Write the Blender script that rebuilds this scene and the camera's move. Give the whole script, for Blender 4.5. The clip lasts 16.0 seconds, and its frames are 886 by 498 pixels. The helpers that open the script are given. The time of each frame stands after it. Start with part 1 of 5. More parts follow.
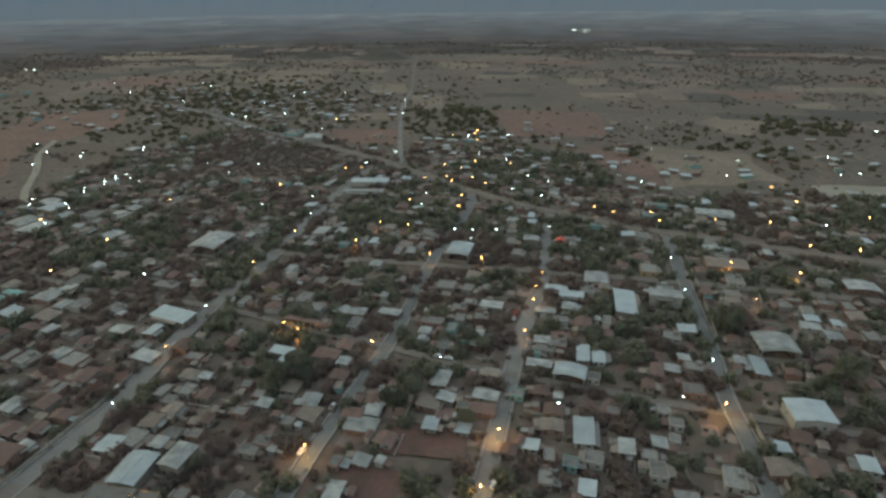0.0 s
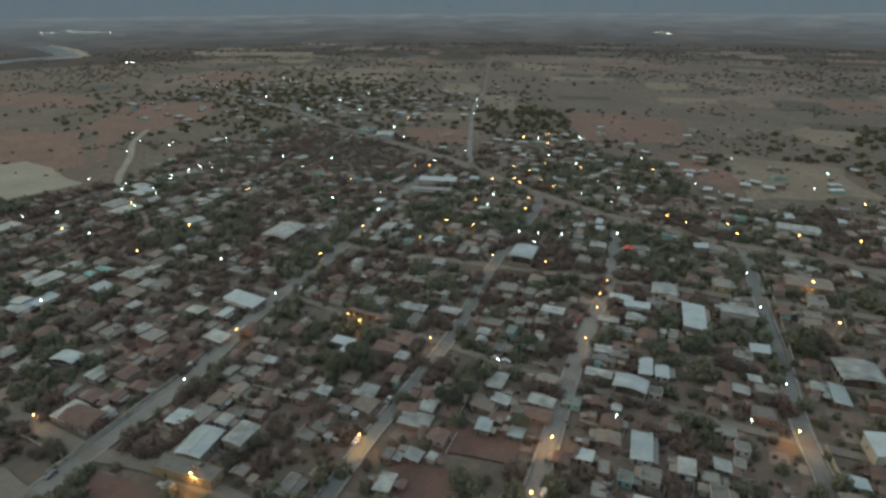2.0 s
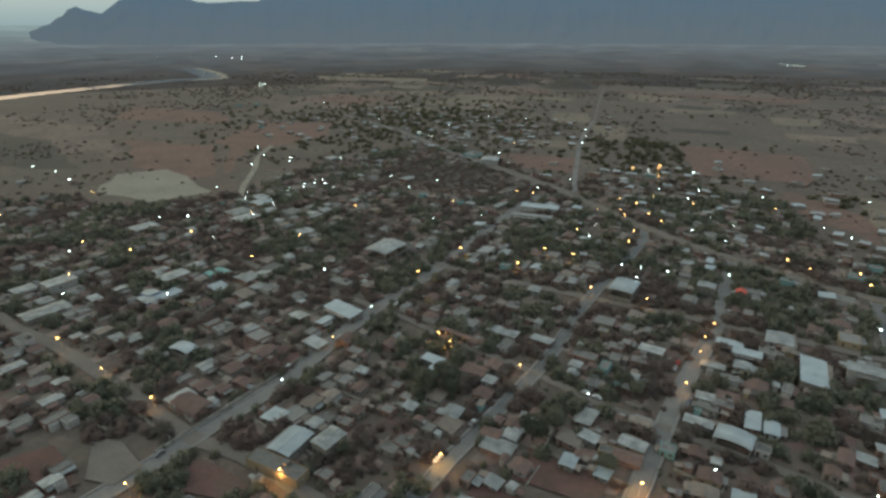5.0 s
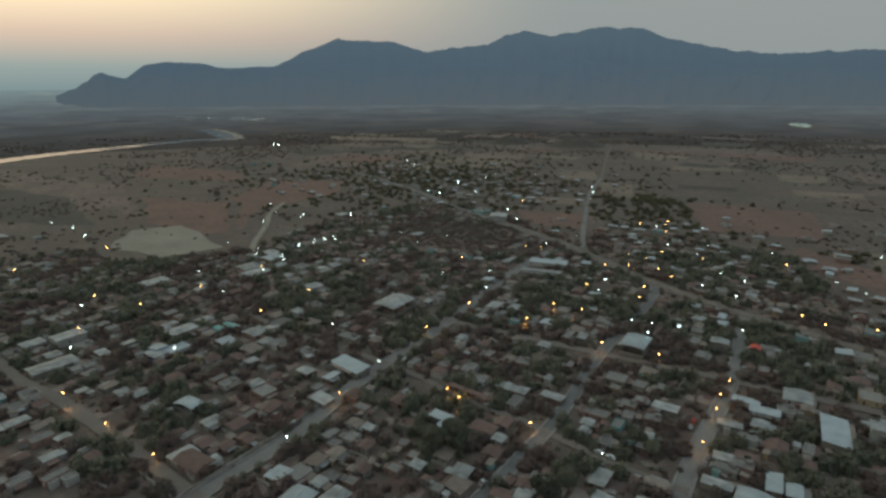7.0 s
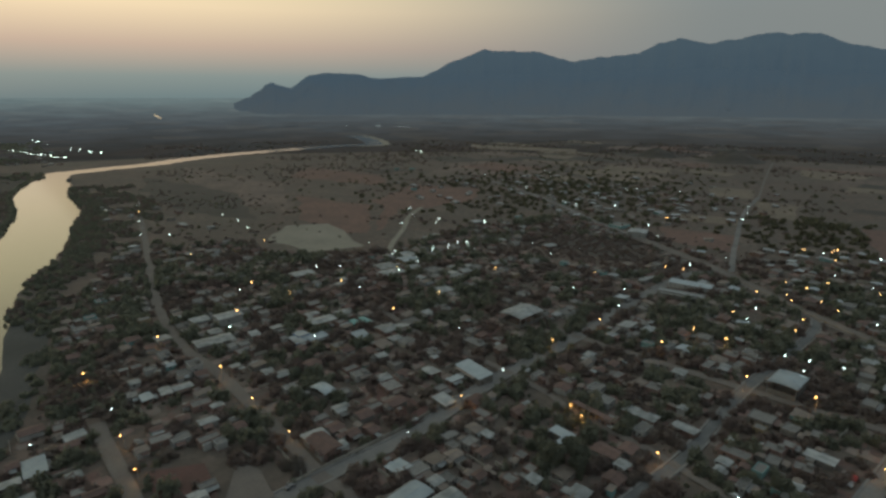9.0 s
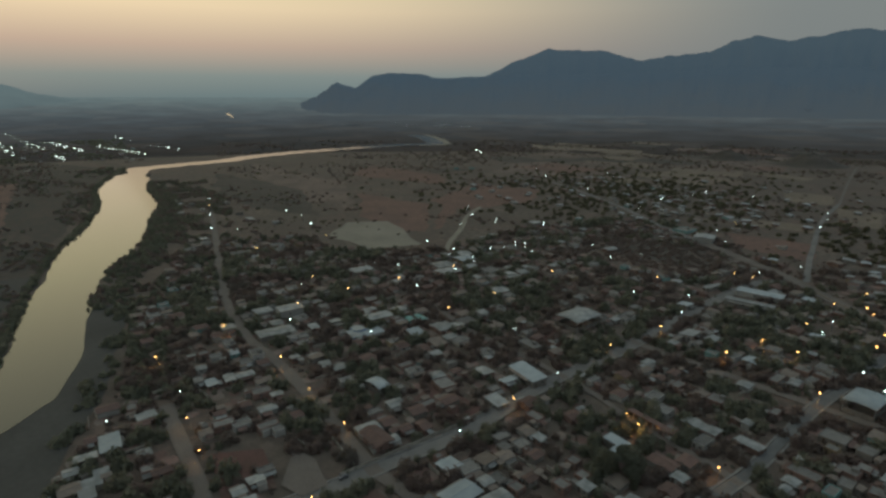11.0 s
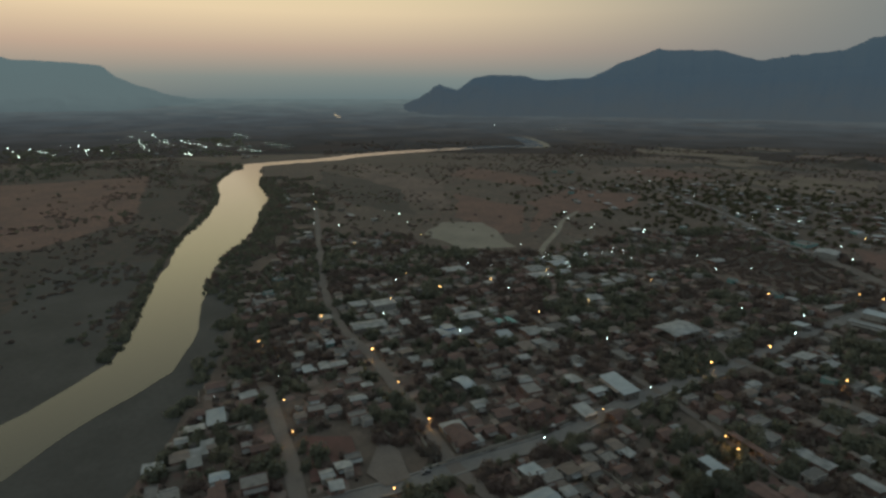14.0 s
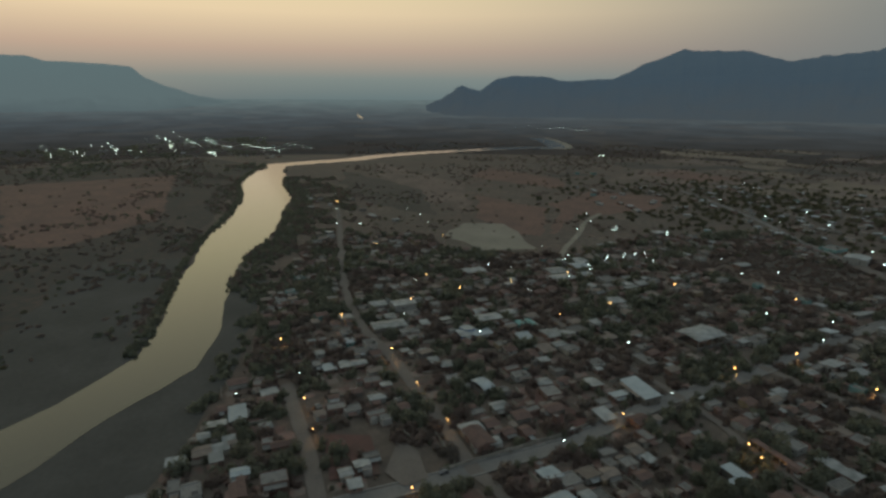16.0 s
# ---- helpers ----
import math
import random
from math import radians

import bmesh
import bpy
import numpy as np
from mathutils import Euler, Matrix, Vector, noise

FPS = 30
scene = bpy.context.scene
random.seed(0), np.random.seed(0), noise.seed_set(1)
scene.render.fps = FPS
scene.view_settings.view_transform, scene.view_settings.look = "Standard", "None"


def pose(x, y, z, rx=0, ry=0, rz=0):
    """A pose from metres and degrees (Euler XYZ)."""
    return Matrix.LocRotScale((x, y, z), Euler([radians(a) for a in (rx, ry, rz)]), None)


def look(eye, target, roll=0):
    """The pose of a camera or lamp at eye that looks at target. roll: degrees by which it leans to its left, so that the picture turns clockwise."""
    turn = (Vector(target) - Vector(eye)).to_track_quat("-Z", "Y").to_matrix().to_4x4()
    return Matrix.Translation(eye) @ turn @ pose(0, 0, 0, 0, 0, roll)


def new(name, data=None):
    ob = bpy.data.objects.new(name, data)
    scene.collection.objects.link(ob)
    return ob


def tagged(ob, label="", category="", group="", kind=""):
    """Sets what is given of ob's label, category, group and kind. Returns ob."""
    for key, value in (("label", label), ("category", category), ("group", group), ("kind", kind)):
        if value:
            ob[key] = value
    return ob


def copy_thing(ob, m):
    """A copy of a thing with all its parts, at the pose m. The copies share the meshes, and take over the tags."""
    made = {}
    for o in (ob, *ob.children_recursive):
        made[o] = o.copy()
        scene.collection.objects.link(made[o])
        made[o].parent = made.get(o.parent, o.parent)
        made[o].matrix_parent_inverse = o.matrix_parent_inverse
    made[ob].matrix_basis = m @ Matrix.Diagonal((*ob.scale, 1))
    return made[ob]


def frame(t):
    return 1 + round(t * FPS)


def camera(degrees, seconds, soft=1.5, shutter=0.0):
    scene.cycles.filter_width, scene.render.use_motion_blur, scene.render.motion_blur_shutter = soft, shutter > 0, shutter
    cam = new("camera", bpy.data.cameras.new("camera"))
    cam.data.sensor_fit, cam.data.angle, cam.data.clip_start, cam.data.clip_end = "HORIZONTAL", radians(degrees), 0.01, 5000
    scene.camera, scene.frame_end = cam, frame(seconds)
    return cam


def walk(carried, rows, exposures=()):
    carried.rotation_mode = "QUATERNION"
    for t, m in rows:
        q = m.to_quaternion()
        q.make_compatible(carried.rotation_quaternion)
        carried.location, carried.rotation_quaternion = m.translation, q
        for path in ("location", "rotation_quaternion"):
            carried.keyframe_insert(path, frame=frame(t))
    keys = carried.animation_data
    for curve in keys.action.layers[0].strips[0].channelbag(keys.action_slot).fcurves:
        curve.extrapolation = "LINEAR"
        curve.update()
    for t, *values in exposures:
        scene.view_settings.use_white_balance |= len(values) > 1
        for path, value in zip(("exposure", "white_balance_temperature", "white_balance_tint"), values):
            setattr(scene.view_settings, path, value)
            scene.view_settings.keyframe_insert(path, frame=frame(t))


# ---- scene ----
# ---- camera ----
cam = camera(75.2, 16.0, soft=2.8)
PATH = [
    (0.0, -0.00, -0.00, 150.00, 24.073, 0.000, -0.519),
    (0.5, 0.10, -0.06, 150.03, 24.057, 1.552, -0.458),
    (1.0, 0.20, -0.13, 150.08, 24.043, 3.052, -0.372),
    (1.5, 0.31, -0.22, 150.12, 24.019, 4.835, -0.344),
    (2.0, 0.45, -0.28, 150.15, 24.013, 6.994, -0.206),
    (2.5, 0.61, -0.31, 150.15, 23.929, 9.278, -0.139),
    (3.0, 0.77, -0.38, 150.07, 22.315, 11.859, -0.021),
    (3.5, 0.92, -0.48, 149.91, 22.290, 14.254, 0.070),
    (6.0, 1.61, -1.15, 148.57, 19.185, 18.155, -0.117),
    (6.5, 1.77, -1.34, 148.30, 17.430, 18.368, -0.120),
    (7.0, 1.94, -1.53, 148.09, 15.786, 18.504, -0.253),
    (7.5, 2.09, -1.68, 147.98, 14.786, 20.847, -0.161),
    (8.0, 2.25, -1.75, 147.93, 14.816, 25.322, -0.033),
    (8.5, 2.42, -1.76, 147.92, 14.826, 28.764, 0.034),
    (9.0, 2.58, -1.74, 147.91, 14.852, 32.072, 0.031),
    (11.5, 3.39, -1.69, 147.71, 14.834, 39.541, 0.087),
    (12.0, 3.54, -1.67, 147.64, 14.787, 41.732, 0.080),
    (12.5, 3.68, -1.60, 147.57, 14.786, 44.061, 0.126),
    (13.0, 3.83, -1.48, 147.55, 14.796, 46.168, 0.164),
    (13.5, 3.98, -1.37, 147.56, 14.771, 47.088, 0.159),
    (14.0, 4.12, -1.32, 147.59, 14.727, 47.695, 0.208),
    (14.5, 4.21, -1.32, 147.61, 14.705, 48.125, 0.216),
    (15.0, 4.29, -1.36, 147.61, 14.681, 48.498, 0.215),
    (15.5, 4.36, -1.38, 147.62, 14.658, 49.068, 0.267),
    (16.0, 4.43, -1.40, 147.64, 14.651, 49.831, 0.310),
]
walk(cam, [(t, pose(x, y, z, 90 - tilt, 0, turn) @ pose(0, 0, 0, 0, 0, lean)) for t, x, y, z, tilt, turn, lean in PATH],
     [(0, 0.70, 5820, -2), (3.5, 0.70, 5820, -2), (6, 0.50, 5820, -2), (7.5, 0.06, 5850, -2), (9, -0.19, 5850, -2), (11.5, -0.36, 5850, -2), (16, -0.43, 5850, -2)])

# ---- dusk sky: a warm afterglow in the west, cool blue-grey overhead and in the east ----
world = bpy.data.worlds.new("dusk")
scene.world = world
world.use_nodes = True
wn, wl = world.node_tree.nodes, world.node_tree.links
wn.clear()


def wnode(kind, **kw):
    n = wn.new(kind)
    for k, v in kw.items():
        n.inputs[k].default_value = v
    return n


def ramp_node(nodes, stops):
    n = nodes.new("ShaderNodeValToRGB")
    els = n.color_ramp.elements
    while len(els) < len(stops):
        els.new(0.5)
    for e, (p, c) in zip(els, stops):
        e.position, e.color = p, (*c, 1)
    return n


coord = wn.new("ShaderNodeTexCoord")
split = wn.new("ShaderNodeSeparateXYZ")
wl.new(coord.outputs["Generated"], split.inputs[0])
west = ramp_node(wn, [(0.0, (0.23, 0.275, 0.27)), (0.03, (0.34, 0.36, 0.33)), (0.075, (0.80, 0.54, 0.40)), (0.13, (1.30, 0.91, 0.56)), (0.24, (1.34, 1.05, 0.55)), (0.48, (0.66, 0.60, 0.42)), (1.0, (0.46, 0.49, 0.51))])
east = ramp_node(wn, [(0.0, (0.30, 0.34, 0.36)), (0.05, (0.31, 0.30, 0.288)), (0.12, (0.325, 0.312, 0.295)), (0.24, (0.36, 0.375, 0.375)), (0.5, (0.44, 0.46, 0.47)), (1.0, (0.46, 0.495, 0.52))])
wl.new(split.outputs["Z"], west.inputs[0])
wl.new(split.outputs["Z"], east.inputs[0])
toward = wn.new("ShaderNodeVectorMath")
toward.operation = "DOT_PRODUCT"
wl.new(coord.outputs["Generated"], toward.inputs[0])
toward.inputs[1].default_value = (-0.995, 0.1, 0)
side = wn.new("ShaderNodeMapRange")
side.interpolation_type = "SMOOTHSTEP"
wl.new(toward.outputs["Value"], side.inputs["Value"])
side.inputs["From Min"].default_value, side.inputs["From Max"].default_value = 0.2, 1.0
blend = wn.new("ShaderNodeMix")
blend.data_type = "RGBA"
wl.new(side.outputs[0], blend.inputs[0])
wl.new(east.outputs[0], blend.inputs[6])
wl.new(west.outputs[0], blend.inputs[7])
air = wn.new("ShaderNodeTexSky")
air.sky_type, air.sun_disc = "NISHITA", False
air.sun_elevation, air.sun_rotation = radians(1.0), radians(-84)
dim = wn.new("ShaderNodeMix")
dim.data_type, dim.blend_type = "RGBA", "ADD"
dim.inputs[0].default_value = 0.004
wl.new(blend.outputs[2], dim.inputs[6])
wl.new(air.outputs[0], dim.inputs[7])
back = wnode("ShaderNodeBackground", Strength=0.9)
wl.new(dim.outputs[2], back.inputs["Color"])
wout = wn.new("ShaderNodeOutputWorld")
wl.new(back.outputs[0], wout.inputs[0])
sun = new("sun", bpy.data.lights.new("sun", "SUN"))
sun.data.energy, sun.data.angle, sun.data.color = 0.12, radians(40), (1.0, 0.82, 0.62)
sun.matrix_world = look((-990, 100, 320), (0, 0, 0))


# ---- materials ----
def material(name, colors, scale=0.2, fine=3.0, rough=0.9, metal=0.0, bump=0.3, spots=None, stripes=0.0, per_object=0.0, spec=0.3, thin=0.0, scrub=None):
    """Two scales of noise blend the colours; stripes: metres between sheet ribs; per_object: shift of value from one object to the next; scrub: (colour, size in metres, share) of low growth over the ground."""
    m = bpy.data.materials.new(name)
    m.use_nodes = True
    n, l = m.node_tree.nodes, m.node_tree.links
    p = n["Principled BSDF"]
    p.inputs["Roughness"].default_value, p.inputs["Metallic"].default_value = rough, metal
    p.inputs["Specular IOR Level"].default_value = spec
    tc = n.new("ShaderNodeNewGeometry").outputs["Position"]
    a, b = n.new("ShaderNodeTexNoise"), n.new("ShaderNodeTexNoise")
    a.inputs["Scale"].default_value, a.inputs["Detail"].default_value = scale, 6
    b.inputs["Scale"].default_value, b.inputs["Detail"].default_value = fine, 4
    l.new(tc, a.inputs["Vector"]), l.new(tc, b.inputs["Vector"])
    r = ramp_node(n, [(0.3 + 0.4 * i / max(1, len(colors) - 1), c) for i, c in enumerate(colors)])
    l.new(a.outputs["Fac"], r.inputs[0])
    mix = n.new("ShaderNodeMix")
    mix.data_type, mix.blend_type = "RGBA", "OVERLAY"
    mix.inputs[0].default_value = 0.35
    l.new(r.outputs[0], mix.inputs[6]), l.new(b.outputs["Color"], mix.inputs[7])
    desat = n.new("ShaderNodeRGBToBW")
    l.new(b.outputs["Color"], desat.inputs[0]), l.new(desat.outputs[0], mix.inputs[7])
    col = mix.outputs[2]
    if scrub:
        tone, size, share = scrub
        for grain, part_of in ((size, 1.0), (size * 9, 0.6)):
            sn, sm, sx = n.new("ShaderNodeTexNoise"), n.new("ShaderNodeMapRange"), n.new("ShaderNodeMix")
            sn.inputs["Scale"].default_value, sn.inputs["Detail"].default_value, sn.inputs["Roughness"].default_value = 1 / grain, 5, 0.65
            l.new(tc, sn.inputs["Vector"]), l.new(sn.outputs["Fac"], sm.inputs["Value"])
            sm.inputs["From Min"].default_value, sm.inputs["From Max"].default_value = 0.62 - 0.3 * share, 0.72 - 0.3 * share
            sm.inputs["To Max"].default_value = part_of * 0.85
            sx.data_type = "RGBA"
            l.new(sm.outputs[0], sx.inputs[0]), l.new(col, sx.inputs[6])
            sx.inputs[7].default_value = (*tone, 1)
            col = sx.outputs[2]
    if per_object:
        oi = n.new("ShaderNodeObjectInfo")
        mr = n.new("ShaderNodeMapRange")
        mr.inputs["To Min"].default_value, mr.inputs["To Max"].default_value = 1 - per_object, 1 + per_object
        l.new(oi.outputs["Random"], mr.inputs["Value"])
        hsv = n.new("ShaderNodeHueSaturation")
        l.new(mr.outputs[0], hsv.inputs["Value"]), l.new(col, hsv.inputs["Color"])
        col = hsv.outputs[0]
    l.new(col, p.inputs["Base Color"])
    bp = n.new("ShaderNodeBump")
    bp.inputs["Strength"].default_value, bp.inputs["Distance"].default_value = bump, 0.15
    l.new(b.outputs["Fac"], bp.inputs["Height"])
    l.new(bp.outputs[0], p.inputs["Normal"])
    if thin:
        tl, ms = n.new("ShaderNodeBsdfTranslucent"), n.new("ShaderNodeMixShader")
        ms.inputs[0].default_value = thin
        l.new(col, tl.inputs["Color"])
        l.new(p.outputs[0], ms.inputs[1]), l.new(tl.outputs[0], ms.inputs[2])
        l.new(ms.outputs[0], n["Material Output"].inputs["Surface"])
    if stripes:
        w = n.new("ShaderNodeTexWave")
        w.inputs["Scale"].default_value = 0.314 / stripes
        tco = n.new("ShaderNodeTexCoord")
        l.new(tco.outputs["Object"], w.inputs["Vector"])
        b2 = n.new("ShaderNodeBump")
        b2.inputs["Strength"].default_value, b2.inputs["Distance"].default_value = 0.35, 0.05
        l.new(w.outputs["Fac"], b2.inputs["Height"]), l.new(bp.outputs[0], b2.inputs["Normal"]), l.new(b2.outputs[0], p.inputs["Normal"])
    return m


def glow(name, color, strength):
    m = bpy.data.materials.new(name)
    m.use_nodes = True
    p = m.node_tree.nodes["Principled BSDF"]
    p.inputs["Base Color"].default_value = p.inputs["Emission Color"].default_value = (*color, 1)
    p.inputs["Emission Strength"].default_value = strength
    return m


M_GROUND = material("dry_earth", [(0.108, 0.090, 0.073), (0.156, 0.112, 0.090), (0.138, 0.114, 0.093), (0.188, 0.138, 0.109)], 0.010, 0.25, bump=0.6, scrub=((0.098, 0.080, 0.065), 7.0, 0.55))
M_YARD = material("bare_red_earth", [(0.086, 0.056, 0.046), (0.133, 0.074, 0.063), (0.117, 0.085, 0.067)], 0.05, 0.6, bump=0.5)
M_ROAD = material("worn_street", [(0.132, 0.126, 0.118), (0.176, 0.166, 0.155), (0.215, 0.197, 0.180)], 0.06, 0.9, rough=0.85)
M_ASPHALT = material("dark_asphalt", [(0.105, 0.104, 0.102), (0.140, 0.137, 0.132), (0.172, 0.164, 0.154)], 0.08, 0.9, rough=0.8)
M_DIRT = material("dirt_street", [(0.135, 0.116, 0.102), (0.182, 0.156, 0.134)], 0.06, 0.9)
M_PAVE = material("concrete_pavement", [(0.17, 0.16, 0.15), (0.25, 0.235, 0.215)], 0.2, 1.5)
M_FIELDS = {
    "red": material("ploughed_red_field", [(0.160, 0.100, 0.080), (0.210, 0.126, 0.098)], 0.02, 0.3, scrub=((0.115, 0.080, 0.066), 5.0, 0.45)),
    "tan": material("dry_stubble_field", [(0.172, 0.138, 0.105), (0.232, 0.182, 0.136)], 0.02, 0.3, scrub=((0.14, 0.115, 0.085), 5.0, 0.42)),
    "dark": material("dark_fallow_field", [(0.081, 0.068, 0.058), (0.114, 0.090, 0.078)], 0.02, 0.3, scrub=((0.062, 0.058, 0.047), 5.0, 0.5)),
    "pale": material("pale_sand_lot", [(0.215, 0.195, 0.155), (0.275, 0.245, 0.195)], 0.03, 0.4),
    "brown": material("brown_bare_field", [(0.154, 0.116, 0.097), (0.220, 0.160, 0.130)], 0.02, 0.3, scrub=((0.090, 0.076, 0.064), 6.0, 0.42))}
M_LOTS = material("village_lots", [(0.116, 0.091, 0.079), (0.196, 0.123, 0.103), (0.173, 0.145, 0.123), (0.231, 0.160, 0.131)], 0.09, 0.5, bump=0.6)
M_SAND = material("grey_river_sand", [(0.061, 0.058, 0.052), (0.086, 0.082, 0.074)], 0.03, 0.4)
M_SCRUB_FLAT = material("dry_floodplain", [(0.064, 0.051, 0.043), (0.099, 0.076, 0.062), (0.120, 0.086, 0.069)], 0.012, 0.2, scrub=((0.054, 0.052, 0.046), 8.0, 0.6))
M_ROOFS = [
    material("pale_sheet_metal", [(0.160, 0.165, 0.160), (0.250, 0.254, 0.246), (0.340, 0.340, 0.327)], 0.25, 2.0, rough=0.55, bump=0.1, stripes=0.9, per_object=0.22),
    material("bluish_sheet_metal", [(0.265, 0.300, 0.315), (0.365, 0.395, 0.405)], 0.2, 2.0, rough=0.5, bump=0.1, stripes=0.9, per_object=0.15),
    material("grey_concrete_roof", [(0.115, 0.110, 0.102), (0.195, 0.185, 0.172), (0.155, 0.146, 0.136)], 0.3, 2.0, per_object=0.3),
    material("red_clay_tile", [(0.118, 0.082, 0.071), (0.170, 0.110, 0.092)], 0.4, 3.0, stripes=0.5, per_object=0.25),
    material("rusty_ochre_sheet", [(0.165, 0.138, 0.118), (0.23, 0.188, 0.155)], 0.4, 2.0, stripes=0.9, per_object=0.2),
    material("teal_tarpaulin", [(0.14, 0.27, 0.25), (0.20, 0.36, 0.33)], 0.5, 2.0, rough=0.6), material("red_tarpaulin", [(0.42, 0.07, 0.045), (0.50, 0.10, 0.06)], 0.5, 2.0, rough=0.6)]
M_WALLS = [
    material("grey_block_wall", [(0.158, 0.144, 0.130), (0.230, 0.209, 0.187)], 0.6, 3.0, per_object=0.2),
    material("white_plaster_wall", [(0.270, 0.262, 0.244), (0.360, 0.349, 0.326)], 0.5, 3.0, per_object=0.15),
    material("pink_brick_wall", [(0.160, 0.108, 0.092), (0.224, 0.148, 0.124)], 0.5, 3.0, per_object=0.2),
    material("ochre_plaster_wall", [(0.230, 0.183, 0.123), (0.289, 0.230, 0.153)], 0.5, 3.0, per_object=0.2),
    material("teal_plaster_wall", [(0.16, 0.27, 0.26), (0.22, 0.34, 0.33)], 0.5, 3.0, per_object=0.2),
    material("blue_plaster_wall", [(0.09, 0.14, 0.36), (0.13, 0.19, 0.44)], 0.5, 3.0)]
M_DOOR = material("dark_door", [(0.06, 0.045, 0.035), (0.10, 0.07, 0.05)], 1.0, 4.0, rough=0.6)
M_GLASS = material("dark_window_glass", [(0.02, 0.022, 0.025), (0.03, 0.032, 0.035)], 1.0, 4.0, rough=0.15, bump=0.0, spec=0.5)
M_LEAF = [
    material("dark_green_leaves", [(0.146, 0.152, 0.118), (0.184, 0.188, 0.142), (0.206, 0.197, 0.150)], 0.05, 1.2, rough=0.8, per_object=0.22, thin=0.6),
    material("olive_leaves", [(0.135, 0.132, 0.088), (0.172, 0.160, 0.104)], 0.05, 1.2, rough=0.8, per_object=0.22, thin=0.6),
    material("dry_twigs", [(0.180, 0.162, 0.142), (0.212, 0.164, 0.146), (0.238, 0.206, 0.178)], 0.04, 1.2, per_object=0.2, thin=0.58)]
M_BARK = material("bark", [(0.07, 0.055, 0.045), (0.11, 0.09, 0.07)], 1.0, 5.0)
M_STEEL = material("galvanised_steel", [(0.25, 0.25, 0.25), (0.35, 0.35, 0.35)], 1.0, 5.0, rough=0.5, metal=0.6)
M_CARS = [material("white_car_paint", [(0.42, 0.42, 0.41), (0.5, 0.5, 0.49)], 0.5, 4.0, rough=0.3, bump=0), material("red_car_paint", [(0.3, 0.03, 0.02), (0.34, 0.04, 0.03)], 0.5, 4.0, rough=0.3, bump=0), material("grey_car_paint", [(0.12, 0.12, 0.13), (0.16, 0.16, 0.17)], 0.5, 4.0, rough=0.3, bump=0)]
M_RUBBER = material("tyre_rubber", [(0.02, 0.02, 0.02), (0.03, 0.03, 0.03)], 1.0, 5.0)
M_BLOCK = material("boundary_wall_blocks", [(0.25, 0.23, 0.20), (0.38, 0.35, 0.30)], 0.3, 2.0, per_object=0.2)
G_WARM, G_COOL = glow("sodium_lamp", (1.0, 0.45, 0.12), 14), glow("white_lamp", (0.86, 1.0, 0.90), 13)

G_FAR = glow("distant_lamp", (0.90, 1.0, 0.80), 14)
M_WATER = bpy.data.materials.new("river_water")
M_WATER.use_nodes = True
_n, _l = M_WATER.node_tree.nodes, M_WATER.node_tree.links
_p = _n["Principled BSDF"]
_p.inputs["Base Color"].default_value = (0.040, 0.038, 0.028, 1)
_p.inputs["Roughness"].default_value, _p.inputs["IOR"].default_value, _p.inputs["Specular IOR Level"].default_value = 0.10, 1.4, 0.7
_w = _n.new("ShaderNodeTexNoise")
_w.inputs["Scale"].default_value, _w.inputs["Detail"].default_value = 0.25, 4
_g = _n.new("ShaderNodeNewGeometry")
_l.new(_g.outputs["Position"], _w.inputs["Vector"])
_b = _n.new("ShaderNodeBump")
_b.inputs["Strength"].default_value, _b.inputs["Distance"].default_value = 0.06, 0.3
_l.new(_w.outputs["Fac"], _b.inputs["Height"]), _l.new(_b.outputs[0], _p.inputs["Normal"])


